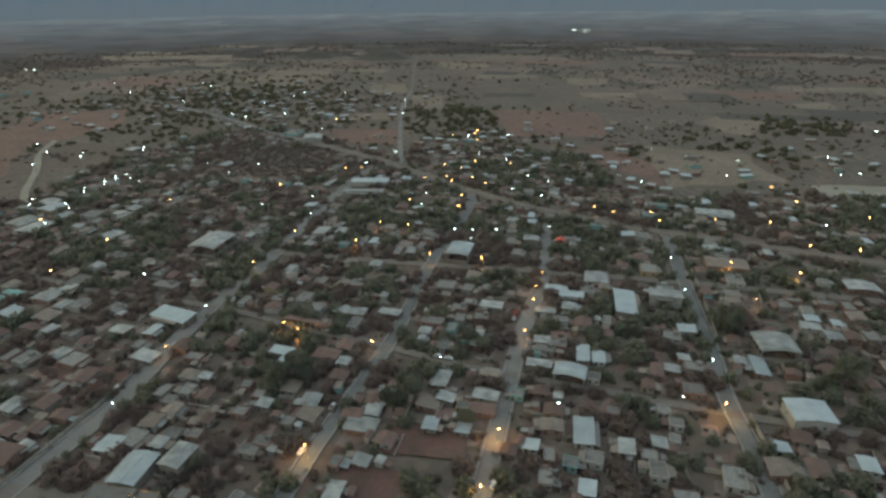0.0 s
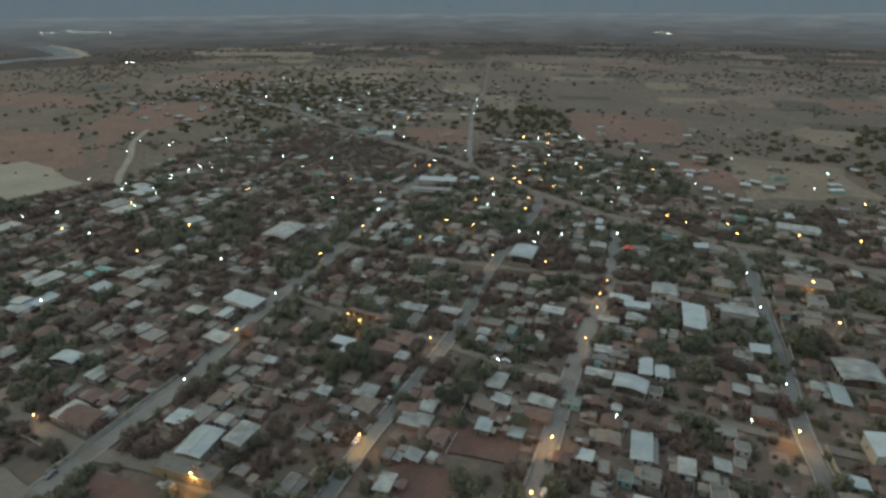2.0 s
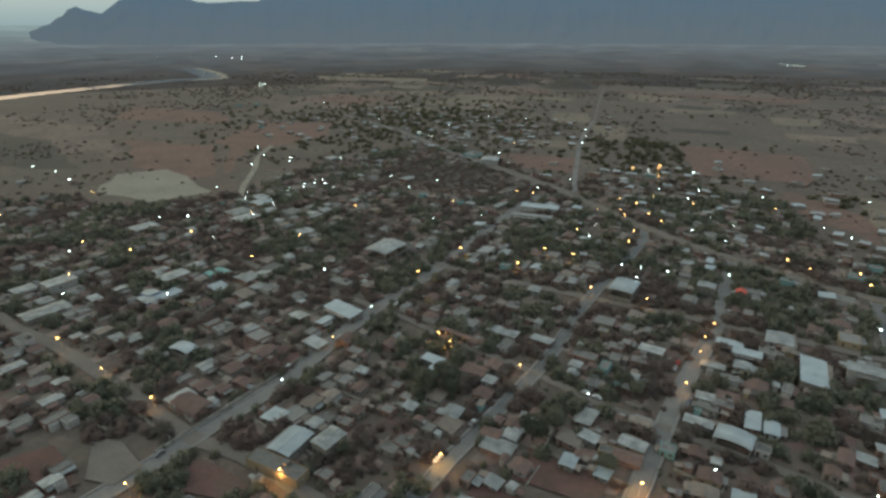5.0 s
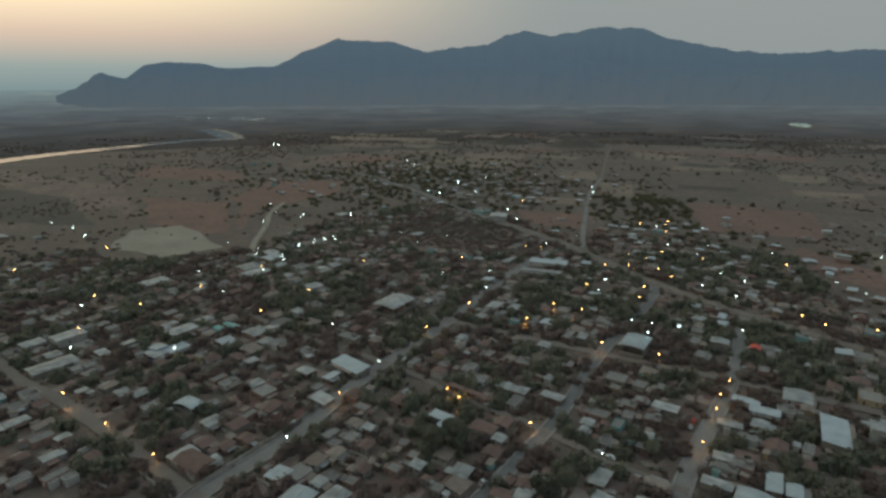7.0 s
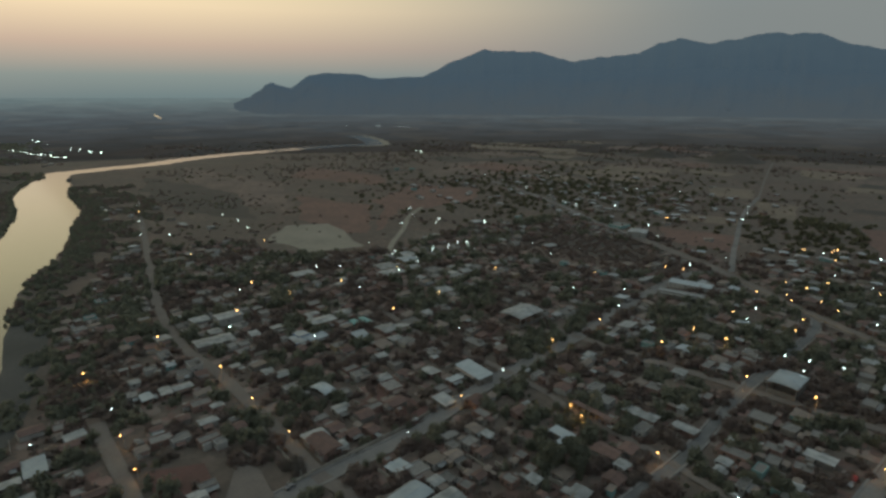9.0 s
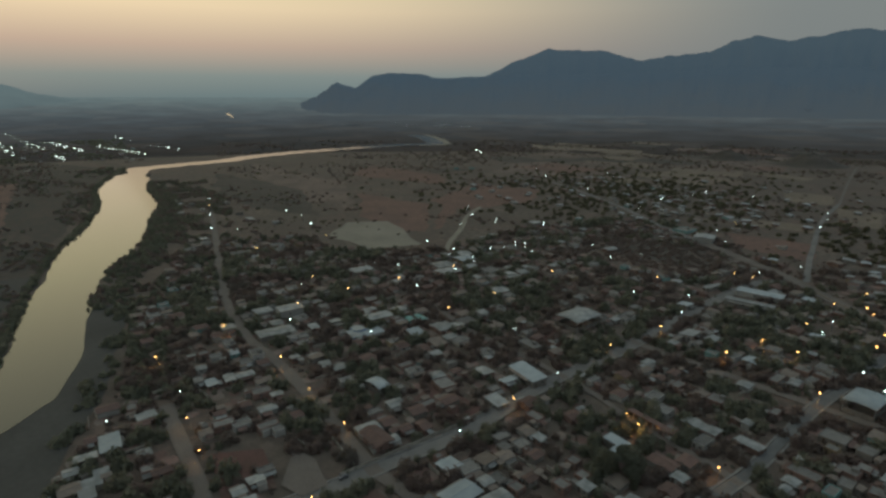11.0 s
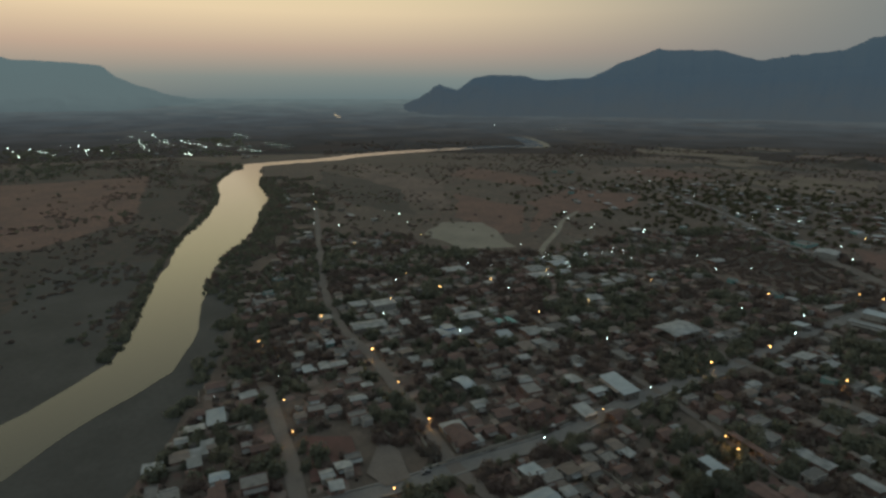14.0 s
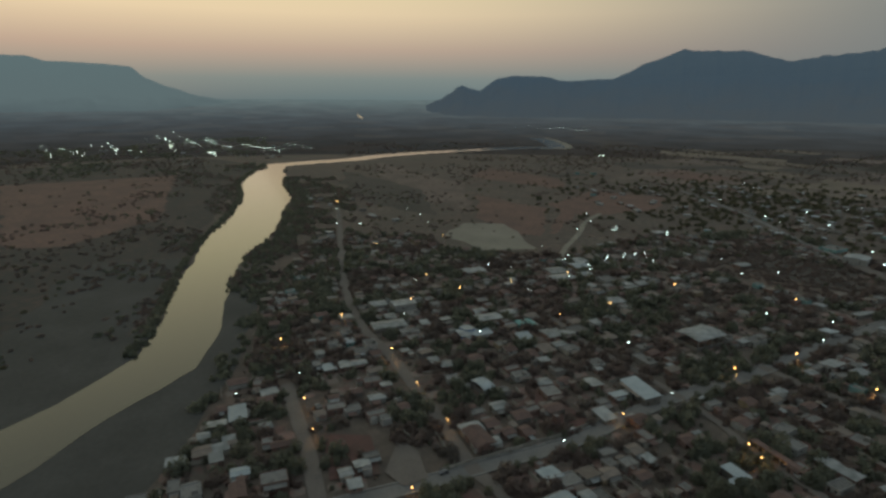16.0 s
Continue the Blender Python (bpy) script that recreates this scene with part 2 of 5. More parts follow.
def painted_haze_material(name, stops, low, high, glow_strength, base=(0.06, 0.065, 0.07), outward=False, plots=None):
    """Far land: the skylight scattered by kilometres of evening air is painted on as emission, coloured by height or by
    distance from the village.
    """
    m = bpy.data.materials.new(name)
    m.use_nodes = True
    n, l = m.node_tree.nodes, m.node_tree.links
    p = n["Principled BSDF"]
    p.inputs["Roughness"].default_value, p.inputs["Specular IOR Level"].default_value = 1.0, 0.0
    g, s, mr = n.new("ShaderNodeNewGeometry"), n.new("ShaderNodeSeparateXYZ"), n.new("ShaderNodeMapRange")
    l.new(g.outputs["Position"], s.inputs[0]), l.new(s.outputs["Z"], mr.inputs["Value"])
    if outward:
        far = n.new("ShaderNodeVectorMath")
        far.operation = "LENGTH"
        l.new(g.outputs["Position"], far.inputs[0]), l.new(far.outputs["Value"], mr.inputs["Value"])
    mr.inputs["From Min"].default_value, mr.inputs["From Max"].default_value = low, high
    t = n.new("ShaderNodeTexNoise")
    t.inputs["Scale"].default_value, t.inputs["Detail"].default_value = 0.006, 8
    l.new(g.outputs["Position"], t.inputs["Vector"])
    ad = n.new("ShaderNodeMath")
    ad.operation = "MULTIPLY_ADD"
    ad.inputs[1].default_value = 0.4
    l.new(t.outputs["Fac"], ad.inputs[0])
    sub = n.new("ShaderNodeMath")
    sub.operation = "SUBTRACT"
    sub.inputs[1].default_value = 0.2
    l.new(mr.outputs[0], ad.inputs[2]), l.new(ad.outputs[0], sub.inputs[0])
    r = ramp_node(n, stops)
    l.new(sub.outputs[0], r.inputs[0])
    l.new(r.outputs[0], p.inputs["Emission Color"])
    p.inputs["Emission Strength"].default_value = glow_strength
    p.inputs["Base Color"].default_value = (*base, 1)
    if plots:
        cells, grain, tone, mx = n.new("ShaderNodeTexVoronoi"), n.new("ShaderNodeTexNoise"), ramp_node(n, plots), n.new("ShaderNodeMix")
        cells.inputs["Scale"].default_value, grain.inputs["Scale"].default_value, grain.inputs["Detail"].default_value = 0.006, 0.02, 8
        l.new(g.outputs["Position"], cells.inputs["Vector"]), l.new(g.outputs["Position"], grain.inputs["Vector"])
        bw = n.new("ShaderNodeRGBToBW")
        l.new(cells.outputs["Color"], bw.inputs[0]), l.new(bw.outputs[0], tone.inputs[0])
        mx.data_type, mx.blend_type = "RGBA", "OVERLAY"
        mx.inputs[0].default_value = 0.35
        gw = n.new("ShaderNodeRGBToBW")
        l.new(grain.outputs["Color"], gw.inputs[0])
        l.new(tone.outputs[0], mx.inputs[6]), l.new(gw.outputs[0], mx.inputs[7])
        l.new(mx.outputs[2], p.inputs["Base Color"])
    return m


# Haze is put into the emission colours: mountains, mesa and plain glow faintly.
M_MOUNT = painted_haze_material("mountain_painted_haze", [(0.0, (0.104, 0.112, 0.122)), (0.12, (0.100, 0.113, 0.128)), (0.5, (0.084, 0.113, 0.145)), (1.0, (0.096, 0.128, 0.158))], 20, 520, 0.66, (0.045, 0.05, 0.056))
M_MESA = painted_haze_material("mesa_painted_haze", [(0.0, (0.145, 0.170, 0.175)), (0.3, (0.185, 0.22, 0.22)), (1.0, (0.19, 0.235, 0.235))], 40, 400, 0.85, (0.02, 0.02, 0.02))
M_FAR = painted_haze_material("plain_painted_haze", [(0.0, (0.014, 0.012, 0.012)), (0.12, (0.026, 0.025, 0.026)), (0.28, (0.046, 0.048, 0.053)), (0.5, (0.078, 0.088, 0.100)), (0.72, (0.135, 0.155, 0.163)), (0.9, (0.185, 0.22, 0.222)), (1.0, (0.21, 0.25, 0.25))], 1600, 4880, 0.78, (0.04, 0.04, 0.04), True, [(0.0, (0.052, 0.048, 0.043)), (0.5, (0.066, 0.056, 0.048)), (0.7, (0.072, 0.059, 0.050)), (0.8, (0.088, 0.072, 0.058))])


# ---- mesh helpers ----
def mesh_of(name, verts, faces, mat, smooth=False):
    me = bpy.data.meshes.new(name)
    me.from_pydata([tuple(v) for v in verts], [], faces)
    me.materials.append(mat)
    me.update()
    if smooth:
        me.polygons.foreach_set("use_smooth", [True] * len(me.polygons))
    return me


class Shape:
    """Collects boxes, slabs and tubes into one mesh."""

    def __init__(self):
        self.v, self.f = [], []

    def add(self, verts, faces):
        k = len(self.v)
        self.v += [tuple(v) for v in verts]
        self.f += [tuple(i + k for i in f) for f in faces]
        return self

    def box(self, x0, y0, z0, x1, y1, z1):
        return self.add([(x0, y0, z0), (x1, y0, z0), (x1, y1, z0), (x0, y1, z0), (x0, y0, z1), (x1, y0, z1), (x1, y1, z1), (x0, y1, z1)],
                        [(0, 3, 2, 1), (4, 5, 6, 7), (0, 1, 5, 4), (1, 2, 6, 5), (2, 3, 7, 6), (3, 0, 4, 7)])

    def slab(self, profile, y0, y1, thick):
        """A bent sheet: profile of (x, z) carried from y0 to y1."""
        n = len(profile)
        v = [(x, y, z) for y in (y0, y1) for x, z in profile] + [(x, y, z - thick) for y in (y0, y1) for x, z in profile]
        f = []
        for i in range(n - 1):
            f += [(i, i + 1, n + i + 1, n + i), (2 * n + i, 3 * n + i, 3 * n + i + 1, 2 * n + i + 1)]
            f += [(i, 2 * n + i, 2 * n + i + 1, i + 1), (n + i, n + i + 1, 3 * n + i + 1, 3 * n + i)]
        f += [(0, n, 3 * n, 2 * n), (n - 1, 3 * n - 1, 4 * n - 1, 2 * n - 1)]
        return self.add(v, f)

    def tube(self, x, y, z0, z1, r0, r1, sides=8):
        v = [(x + r * math.cos(a), y + r * math.sin(a), z) for z, r in ((z0, r0), (z1, r1)) for a in [2 * math.pi * i / sides for i in range(sides)]]
        f = [(i, (i + 1) % sides, sides + (i + 1) % sides, sides + i) for i in range(sides)]
        return self.add(v, f + [tuple(range(sides, 2 * sides)), tuple(range(sides - 1, -1, -1))])

    def mesh(self, name, mat, smooth=False):
        return mesh_of(name, self.v, self.f, mat, smooth)


def part(name, me, parent, label="", at=None):
    ob = new(name, me)
    ob.parent = parent
    if at is not None:
        ob.matrix_basis = at
    return tagged(ob, label) if label else ob


def strip(name, line, width, mat, z, label, shift=0.0, ragged=0.0, depth=0.0):
    """A street or path along a line of (x, y); shift: sideways from it."""
    pts = smooth_line(line)
    v, f = [], []
    for i, p in enumerate(pts):
        d = (pts[min(i + 1, len(pts) - 1)] - pts[max(i - 1, 0)]).normalized()
        s = Vector((d.y, -d.x))
        w = width / 2
        j0, j1 = (ragged * noise.noise((p.x * 0.05, p.y * 0.05, k)) for k in (3.1, 9.7))
        a, b = p + s * (shift - w + j0), p + s * (shift + w + j1)
        v += [(a.x, a.y, z), (b.x, b.y, z)] + ([(a.x, a.y, z - depth), (b.x, b.y, z - depth)] if depth else [])
    k = 4 if depth else 2
    for i in range(len(pts) - 1):
        f.append((i * k, i * k + 1, i * k + k + 1, i * k + k))
        if depth:
            f += [(i * k, i * k + k, i * k + k + 2, i * k + 2), (i * k + 1, i * k + 3, i * k + k + 3, i * k + k + 1)]
    ob = new(name, mesh_of(name, v, f, mat))
    return tagged(ob, label, name.split("_")[0], kind="structure")


def smooth_line(line, step=8.0):
    p = [Vector(q) for q in line]
    out = []
    for i in range(len(p) - 1):
        a, b, c, d = p[max(i - 1, 0)], p[i], p[i + 1], p[min(i + 2, len(p) - 1)]
        n = max(2, int((c - b).length / step))
        for k in range(n):
            t = k / n
            out.append(0.5 * (2 * b + (c - a) * t + (2 * a - 5 * b + 4 * c - d) * t * t + (3 * b - a - 3 * c + d) * t ** 3))
    return out + [p[-1]]


SHEETS, OPEN_FIELDS = [0], []


def patch(name, corners, mat, z, label, category="field", ragged=11.0, step=9.0):
    """A piece of ground of its own kind, with an uneven outline."""
    SHEETS[0] += 1
    if label.startswith(("dry tan", "bare reddish ploughed", "pale sandy")):
        OPEN_FIELDS.append(corners)
    z += 0.003 * SHEETS[0]
    v = []
    for i, a in enumerate(corners):
        a, b = Vector(a), Vector(corners[(i + 1) % len(corners)])
        n = max(1, int((b - a).length / step))
        for k in range(n):
            q = a.lerp(b, k / n)
            v.append((q.x + ragged * noise.noise((q.x * 0.03, q.y * 0.03, 1.5)), q.y + ragged * noise.noise((q.x * 0.03, q.y * 0.03, 7.5)), z))
    bm = bmesh.new()
    face = bm.faces.new([bm.verts.new(q) for q in v])
    bmesh.ops.triangulate(bm, faces=[face])
    bmesh.ops.recalc_face_normals(bm, faces=bm.faces)
    if bm.faces[:][0].normal.z < 0:
        bmesh.ops.reverse_faces(bm, faces=bm.faces)
    me = bpy.data.meshes.new(name)
    bm.to_mesh(me)
    bm.free()
    me.materials.append(mat)
    return tagged(new(name, me), label, category, kind="structure")


# ---- the land ----
def rise(r):
    return 0.0 if r < 2300 else 138.0 * ((r - 2300) / 2600) ** 1.5


def ring(name, radii, mat, label, lift=0.0, sides=180):
    v = [(r * math.cos(2 * math.pi * i / sides), r * math.sin(2 * math.pi * i / sides), rise(r) + lift) for r in radii for i in range(sides)]
    f = [(k * sides + i, (k + 1) * sides + i, (k + 1) * sides + (i + 1) % sides, k * sides + (i + 1) % sides) for k in range(len(radii) - 1) for i in range(sides)]
    if radii[0] < 5:
        f.append(tuple(range(sides)))
    return tagged(new(name, mesh_of(name, v, f, mat)), label, name, kind="structure")


ring("ground", [1, 150, 400, 900, 1600], M_GROUND, "dry reddish-brown earth of a wide river plain")
ring("backdrop", [1600, 1900, 2100, 2300] + [2300 + 200 * k for k in range(1, 13)] + [4880], M_FAR, "far plain fading into painted, glowing evening haze")


def profile(az, points):
    for (a0, e0), (a1, e1) in zip(points, points[1:]):
        if a1 <= az <= a0:
            t = (a0 - az) / (a0 - a1)
            t = t * t * (3 - 2 * t) * 0.5 + t * 0.5
            return e0 + (e1 - e0) * t
    return 0.0


def range_of_hills(name, points, near, crest, mat, label, step=0.12, rough=0.12):
    """A mountain range: its crest rises to the given elevation (degrees) at each bearing; spurs and gullies run down from it."""
    first, last = points[0][0], points[-1][0]
    n, rows = int((first - last) / step), 16
    v, f = [], []
    for i in range(n + 1):
        az = first - i * step
        e = profile(az, points)
        jag = rough * (noise.noise((az * 0.9, 0, 4.4)) + 0.5 * noise.noise((az * 2.7, 0, 1.4)) + 0.3 * noise.noise((az * 7.0, 3, 1.4)))
        top = 148 + math.tan(radians(max(e + jag, -1.4))) * crest
        for k in range(rows + 1):
            t = k / rows
            spur = noise.noise((az * 0.55, t * 1.6, 2.2)) + 0.5 * noise.noise((az * 1.6, t * 3, 5.2))
            r = near + (crest - near) * t + spur * 240 * math.sin(math.pi * t)
            base = rise(min(near, 4880)) - 25
            z = base + (top - base) * (t ** 1.35) + 55 * spur * math.sin(math.pi * t) * min(1, max(0, top - base) / 300)
            if k == rows:
                r, z = crest, top
            v.append((-r * math.sin(radians(az)), r * math.cos(radians(az)), z))
        v.append((-(crest + 120) * math.sin(radians(az)), (crest + 120) * math.cos(radians(az)), -40))
    m = rows + 2
    f = [(i * m + k, (i + 1) * m + k, (i + 1) * m + k + 1, i * m + k + 1) for i in range(n) for k in range(m - 1)]
    return tagged(new(name, mesh_of(name, v, f, mat, True)), label, "mountain", kind="structure")


NEAR_RANGE = [(51.5, -0.6), (50.2, -0.1), (49.2, 0.5), (48.5, 1.1), (48.05, 1.28), (47.5, 1.0), (46.4, 0.73), (44.6, 1.9), (42.8, 2.14), (40.5, 2.05), (38.2, 1.61), (34.3, 1.82), (28.0, 2.0), (10.0, 2.4), (-10.0, 1.6), (-34.0, 0.2), (-60.0, 1.0)]
HIGH_RANGE = [(37.0, 0.3), (34.3, 1.82), (31.0, 3.2), (28.1, 4.23), (25.5, 4.12), (22.9, 3.96), (20.0, 3.15), (17.0, 3.5), (14.4, 3.72), (12.5, 4.5), (10.7, 4.91), (8.4, 4.43), (6.0, 4.75), (3.7, 5.1), (2.2, 4.9), (0.7, 4.92), (-2.7, 3.78), (-7.7, 2.72), (-11.4, 2.48), (-17.4, 2.57), (-26.0, 1.6), (-31.5, 0.6), (-33.5, -1.0), (-34.9, -1.3), (-38.0, -0.6), (-60.0, 1.5)]
MESA = [(140.0, 2.0), (100.0, 2.6), (92.0, 2.9), (86.1, 3.08), (84.7, 3.1), (83.3, 2.74), (79.4, 2.65), (77.4, 2.49), (76.2, 1.51), (74.5, 0.83), (72.3, 0.13), (70.0, -0.25), (66.0, -0.7)]
range_of_hills("mountain_range", HIGH_RANGE, 3500, 4720, M_MOUNT, "high blue mountain range with painted evening haze")
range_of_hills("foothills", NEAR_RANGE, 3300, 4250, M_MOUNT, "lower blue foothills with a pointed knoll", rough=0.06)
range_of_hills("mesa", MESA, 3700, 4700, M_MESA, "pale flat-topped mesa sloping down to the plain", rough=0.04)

# river: water, sand bars and far bends
BANK_FAR = [(-252, -150), (-290, -60), (-302, -6), (-312, 17), (-351, 61), (-376, 77), (-468, 117), (-564, 162), (-641, 202), (-705, 244), (-857, 325), (-1039, 397), (-1262, 540)]
BANK_NEAR = [(-1223, 567), (-1030, 475), (-927, 425), (-810, 384), (-695, 314), (-607, 266), (-531, 203), (-469, 163), (-415, 138), (-362, 115), (-312, 85), (-295, 51), (-268, 12), (-252, -9), (-225, -60), (-190, -150)]
patch("floodplain", [(-260, -200), (-330, -20), (-380, 60), (-640, 190), (-880, 310), (-1260, 520), (-1500, 480), (-1500, -400)], M_SCRUB_FLAT, 0.02, "grey-brown scrubby floodplain", "floodplain", 10)
patch("sand_bar", [(-425, 128), (-470, 170), (-440, 180), (-337, 124), (-290, 96), (-255, 66), (-225, 44), (-196, 20), (-170, -60), (-150, -150), (-240, -150)], M_SAND, 0.06, "grey sand bar beside the river", "sandbank", 5)
strip("sand_bank", [(-300, -170), (-340, -20), (-392, 55), (-480, 100), (-560, 138)], 80, M_SAND, 0.11, "grey sand along the far bank", shift=-30, ragged=14)
water_patch = patch("water", BANK_FAR + BANK_NEAR, M_WATER, 0.14, "calm brown river mirroring the evening sky", "river", 5, 9)
strip("water_reach", [(-1235, 548), (-1245, 640), (-1240, 741), (-1270, 850), (-1282, 972), (-1270, 1100), (-1253, 1227), (-1223, 1371), (-1175, 1440), (-1230, 1520), (-1429, 1694), (-1600, 1790)], 58, M_WATER, 0.16, "narrow far reach of the river", ragged=10)
strip("sand_shore", [(-1190, 1400), (-1150, 1450), (-1215, 1540), (-1400, 1700), (-1600, 1815)], 60, M_FIELDS["pale"], 0.12, "pale sand at the river bend", ragged=14)
v, f = [], []
for i in range(9):
    for j in range(2):
        w = 150 * (0.55 + 0.45 * math.sin(math.pi * min(1, 0.15 + i / 8)))
        x, y = -3050 + 27 * i + (j - 0.5) * 0.86 * w, 1895 - 12 * i - (j - 0.5) * 0.5 * w
        v.append((x, y, rise(math.hypot(x, y)) + 1.5))
f = [(2 * i, 2 * i + 1, 2 * i + 3, 2 * i + 2) for i in range(8)]
tagged(new("water_bend", mesh_of("water_bend", v, f, M_WATER)), "far bend of the river catching the sky", "river", kind="structure")
for spot, size in (((-2040, 1930), 60),):
    r = math.hypot(*spot)
    patch("water_pool", [(spot[0] - size, spot[1] - size * 0.3), (spot[0] + size * 0.2, spot[1] - size * 0.5), (spot[0] + size, spot[1] + size * 0.25), (spot[0] - size * 0.2, spot[1] + size * 0.5)], M_WATER, rise(r + 60) + 4, "far bend of the river", "river", 8, 40)

# two low knolls on the plain
for x0, y0, wide, tall in ((-320, 1545, 62, 21), (-145, 1525, 78, 25)):
    v, f, rings, sides = [], [], 7, 28
    for i in range(rings + 1):
        for k in range(sides):
            t, a = i / rings, 2 * math.pi * k / sides
            q = wide * t * (1 + 0.25 * noise.noise((math.cos(a) * 1.5, math.sin(a) * 1.5, x0)))
            v.append((x0 + q * math.cos(a), y0 + q * math.sin(a), tall * (0.5 + 0.5 * math.cos(math.pi * t)) * (1 + 0.2 * noise.noise((math.cos(a), math.sin(a), t * 3))) - 0.3 * t))
    f = [(i * sides + k, (i + 1) * sides + k, (i + 1) * sides + (k + 1) % sides, i * sides + (k + 1) % sides) for i in range(rings) for k in range(sides)]
    tagged(new("knoll", mesh_of("knoll", v, f, M_FIELDS["dark"], True)), "low dark knoll covered with dry scrub", "hill", kind="structure")

# fields
for kind, corners in (
        ("tan", [(-49, 944), (4, 941), (3, 824), (-43, 826)]), ("tan", [(-141, 797), (-59, 793), (-56, 750), (-133, 752)]), ("red", [(-131, 690), (-52, 687), (-47, 609), (-114, 632)]),
        ("tan", [(-131, 1061), (-62, 1056), (-57, 962), (-120, 965)]), ("red", [(-569, 817), (-445, 832), (-403, 718), (-444, 619), (-520, 640)]), ("dark", [(-222, 636), (-114, 594), (-117, 521), (-221, 543)]),
        ("red", [(69, 808), (212, 780), (184, 641), (73, 645)]), ("red", [(156, 609), (206, 510), (183, 461), (137, 552)]), ("tan", [(212, 600), (300, 560), (290, 470), (190, 458)]),
        ("pale", [(300, 457), (400, 455), (380, 412), (290, 426)]), ("red", [(-651, 619), (-510, 620), (-399, 480), (-433, 469), (-520, 500)]), ("brown", [(-1144, 769), (-754, 687), (-569, 528), (-802, 530)]),
        ("dark", [(-1050, 620), (-760, 590), (-560, 470), (-700, 450), (-900, 520)]), ("pale", [(-475, 408), (-507, 470), (-470, 500), (-370, 437), (-397, 390)]),
        ("red", [(-900, 900), (-700, 880), (-600, 780), (-820, 760)]), ("brown", [(-700, 1200), (-480, 1180), (-420, 1000), (-640, 980)])):
    patch("field", corners, M_FIELDS[kind], 0.05, {"tan": "dry tan stubble field", "red": "bare reddish ploughed field", "dark": "dark fallow field with dry scrub", "pale": "pale sandy sports field", "brown": "brown bare farmland"}[kind])
for kind, corners in (
        ("tan", [(234, 1126), (304, 1106), (284, 1022), (222, 1039)]), ("tan", [(66, 1186), (197, 1195), (181, 1129), (68, 1121)]), ("tan", [(-8, 1416), (44, 1388), (37, 1281), (-4, 1304)]),
        ("tan", [(374, 753), (399, 716), (348, 628), (317, 657), (323, 720)]), ("tan", [(503, 839), (564, 840), (532, 785), (486, 796)]), ("tan", [(-377, 1282), (-230, 1271), (-217, 1197), (-351, 1189)]),
        ("tan", [(-913, 1627), (-563, 1626), (-534, 1537), (-858, 1524)]), ("red", [(-532, 691), (-501, 705), (-395, 500), (-402, 497)]), ("brown", [(347, 1184), (459, 1024), (415, 964), (324, 1104)]),
        ("red", [(433, 963), (569, 926), (510, 852), (391, 883)]), ("red", [(-1221, 49), (-1184, 321), (-760, 180), (-680, 67), (-700, 16)])):
    patch("field", corners, M_FIELDS[kind], 0.05, {"tan": "dry tan stubble field", "red": "bare reddish ploughed field", "brown": "brown bare farmland"}[kind])
for kind, corners in (
        ("lot", [(-20, 175), (10, 167), (7, 153), (-23, 157)]), ("brown", [(-34, 152), (-13, 148), (-12, 130), (-40, 130)]), ("tan", [(-46, 303), (-39, 303), (-38, 280), (-45, 279)]),
        ("lot", [(-184, 326), (-158, 324), (-135, 300), (-160, 296)]), ("lot", [(-174, 214), (-136, 209), (-134, 193), (-169, 194)]), ("pale", [(-181, 130), (-168, 131), (-151, 124), (-154, 113), (-166, 112)]), ("lot", [(-141, 127), (-134, 133), (-108, 127), (-106, 120), (-132, 117)]), ("lot", [(-206, 106), (-192, 122), (-166, 110), (-176, 92)])):
    patch("lot", corners, M_YARD if kind in ("lot", "brown") else M_DIRT if kind == "pale" else M_FIELDS[kind], 0.62, {"lot": "bare reddish earth lot", "brown": "bare brown earth lot", "tan": "dry grassy lot between houses", "pale": "pale sandy open lot"}[kind], "lot", 1.5, 5)
rng = random.Random(7)
for k in range(130):
    a, r = radians(rng.uniform(-48, 46)), rng.uniform(850, 2020)
    x, y, w, d = r * math.sin(-a), r * math.cos(a), rng.uniform(50, 190), rng.uniform(25, 120)
    if abs(x + 50) < 100 or x < -850 or (-560 < x < 240 and y < 900):
        continue
    q = radians(rng.uniform(-25, 5))
    c, s = math.cos(q), math.sin(q)
    corner = [(x + c * i * w - s * j * d, y + s * i * w + c * j * d) for i, j in ((-.5, -.5), (.5, -.5), (.5, .5), (-.5, .5))]
    patch("field", corner, M_FIELDS[rng.choice(("tan", "brown", "brown", "red", "dark", "dark", "dark"))], 0.06, "distant dry field on the plain", "field", 6, 20)

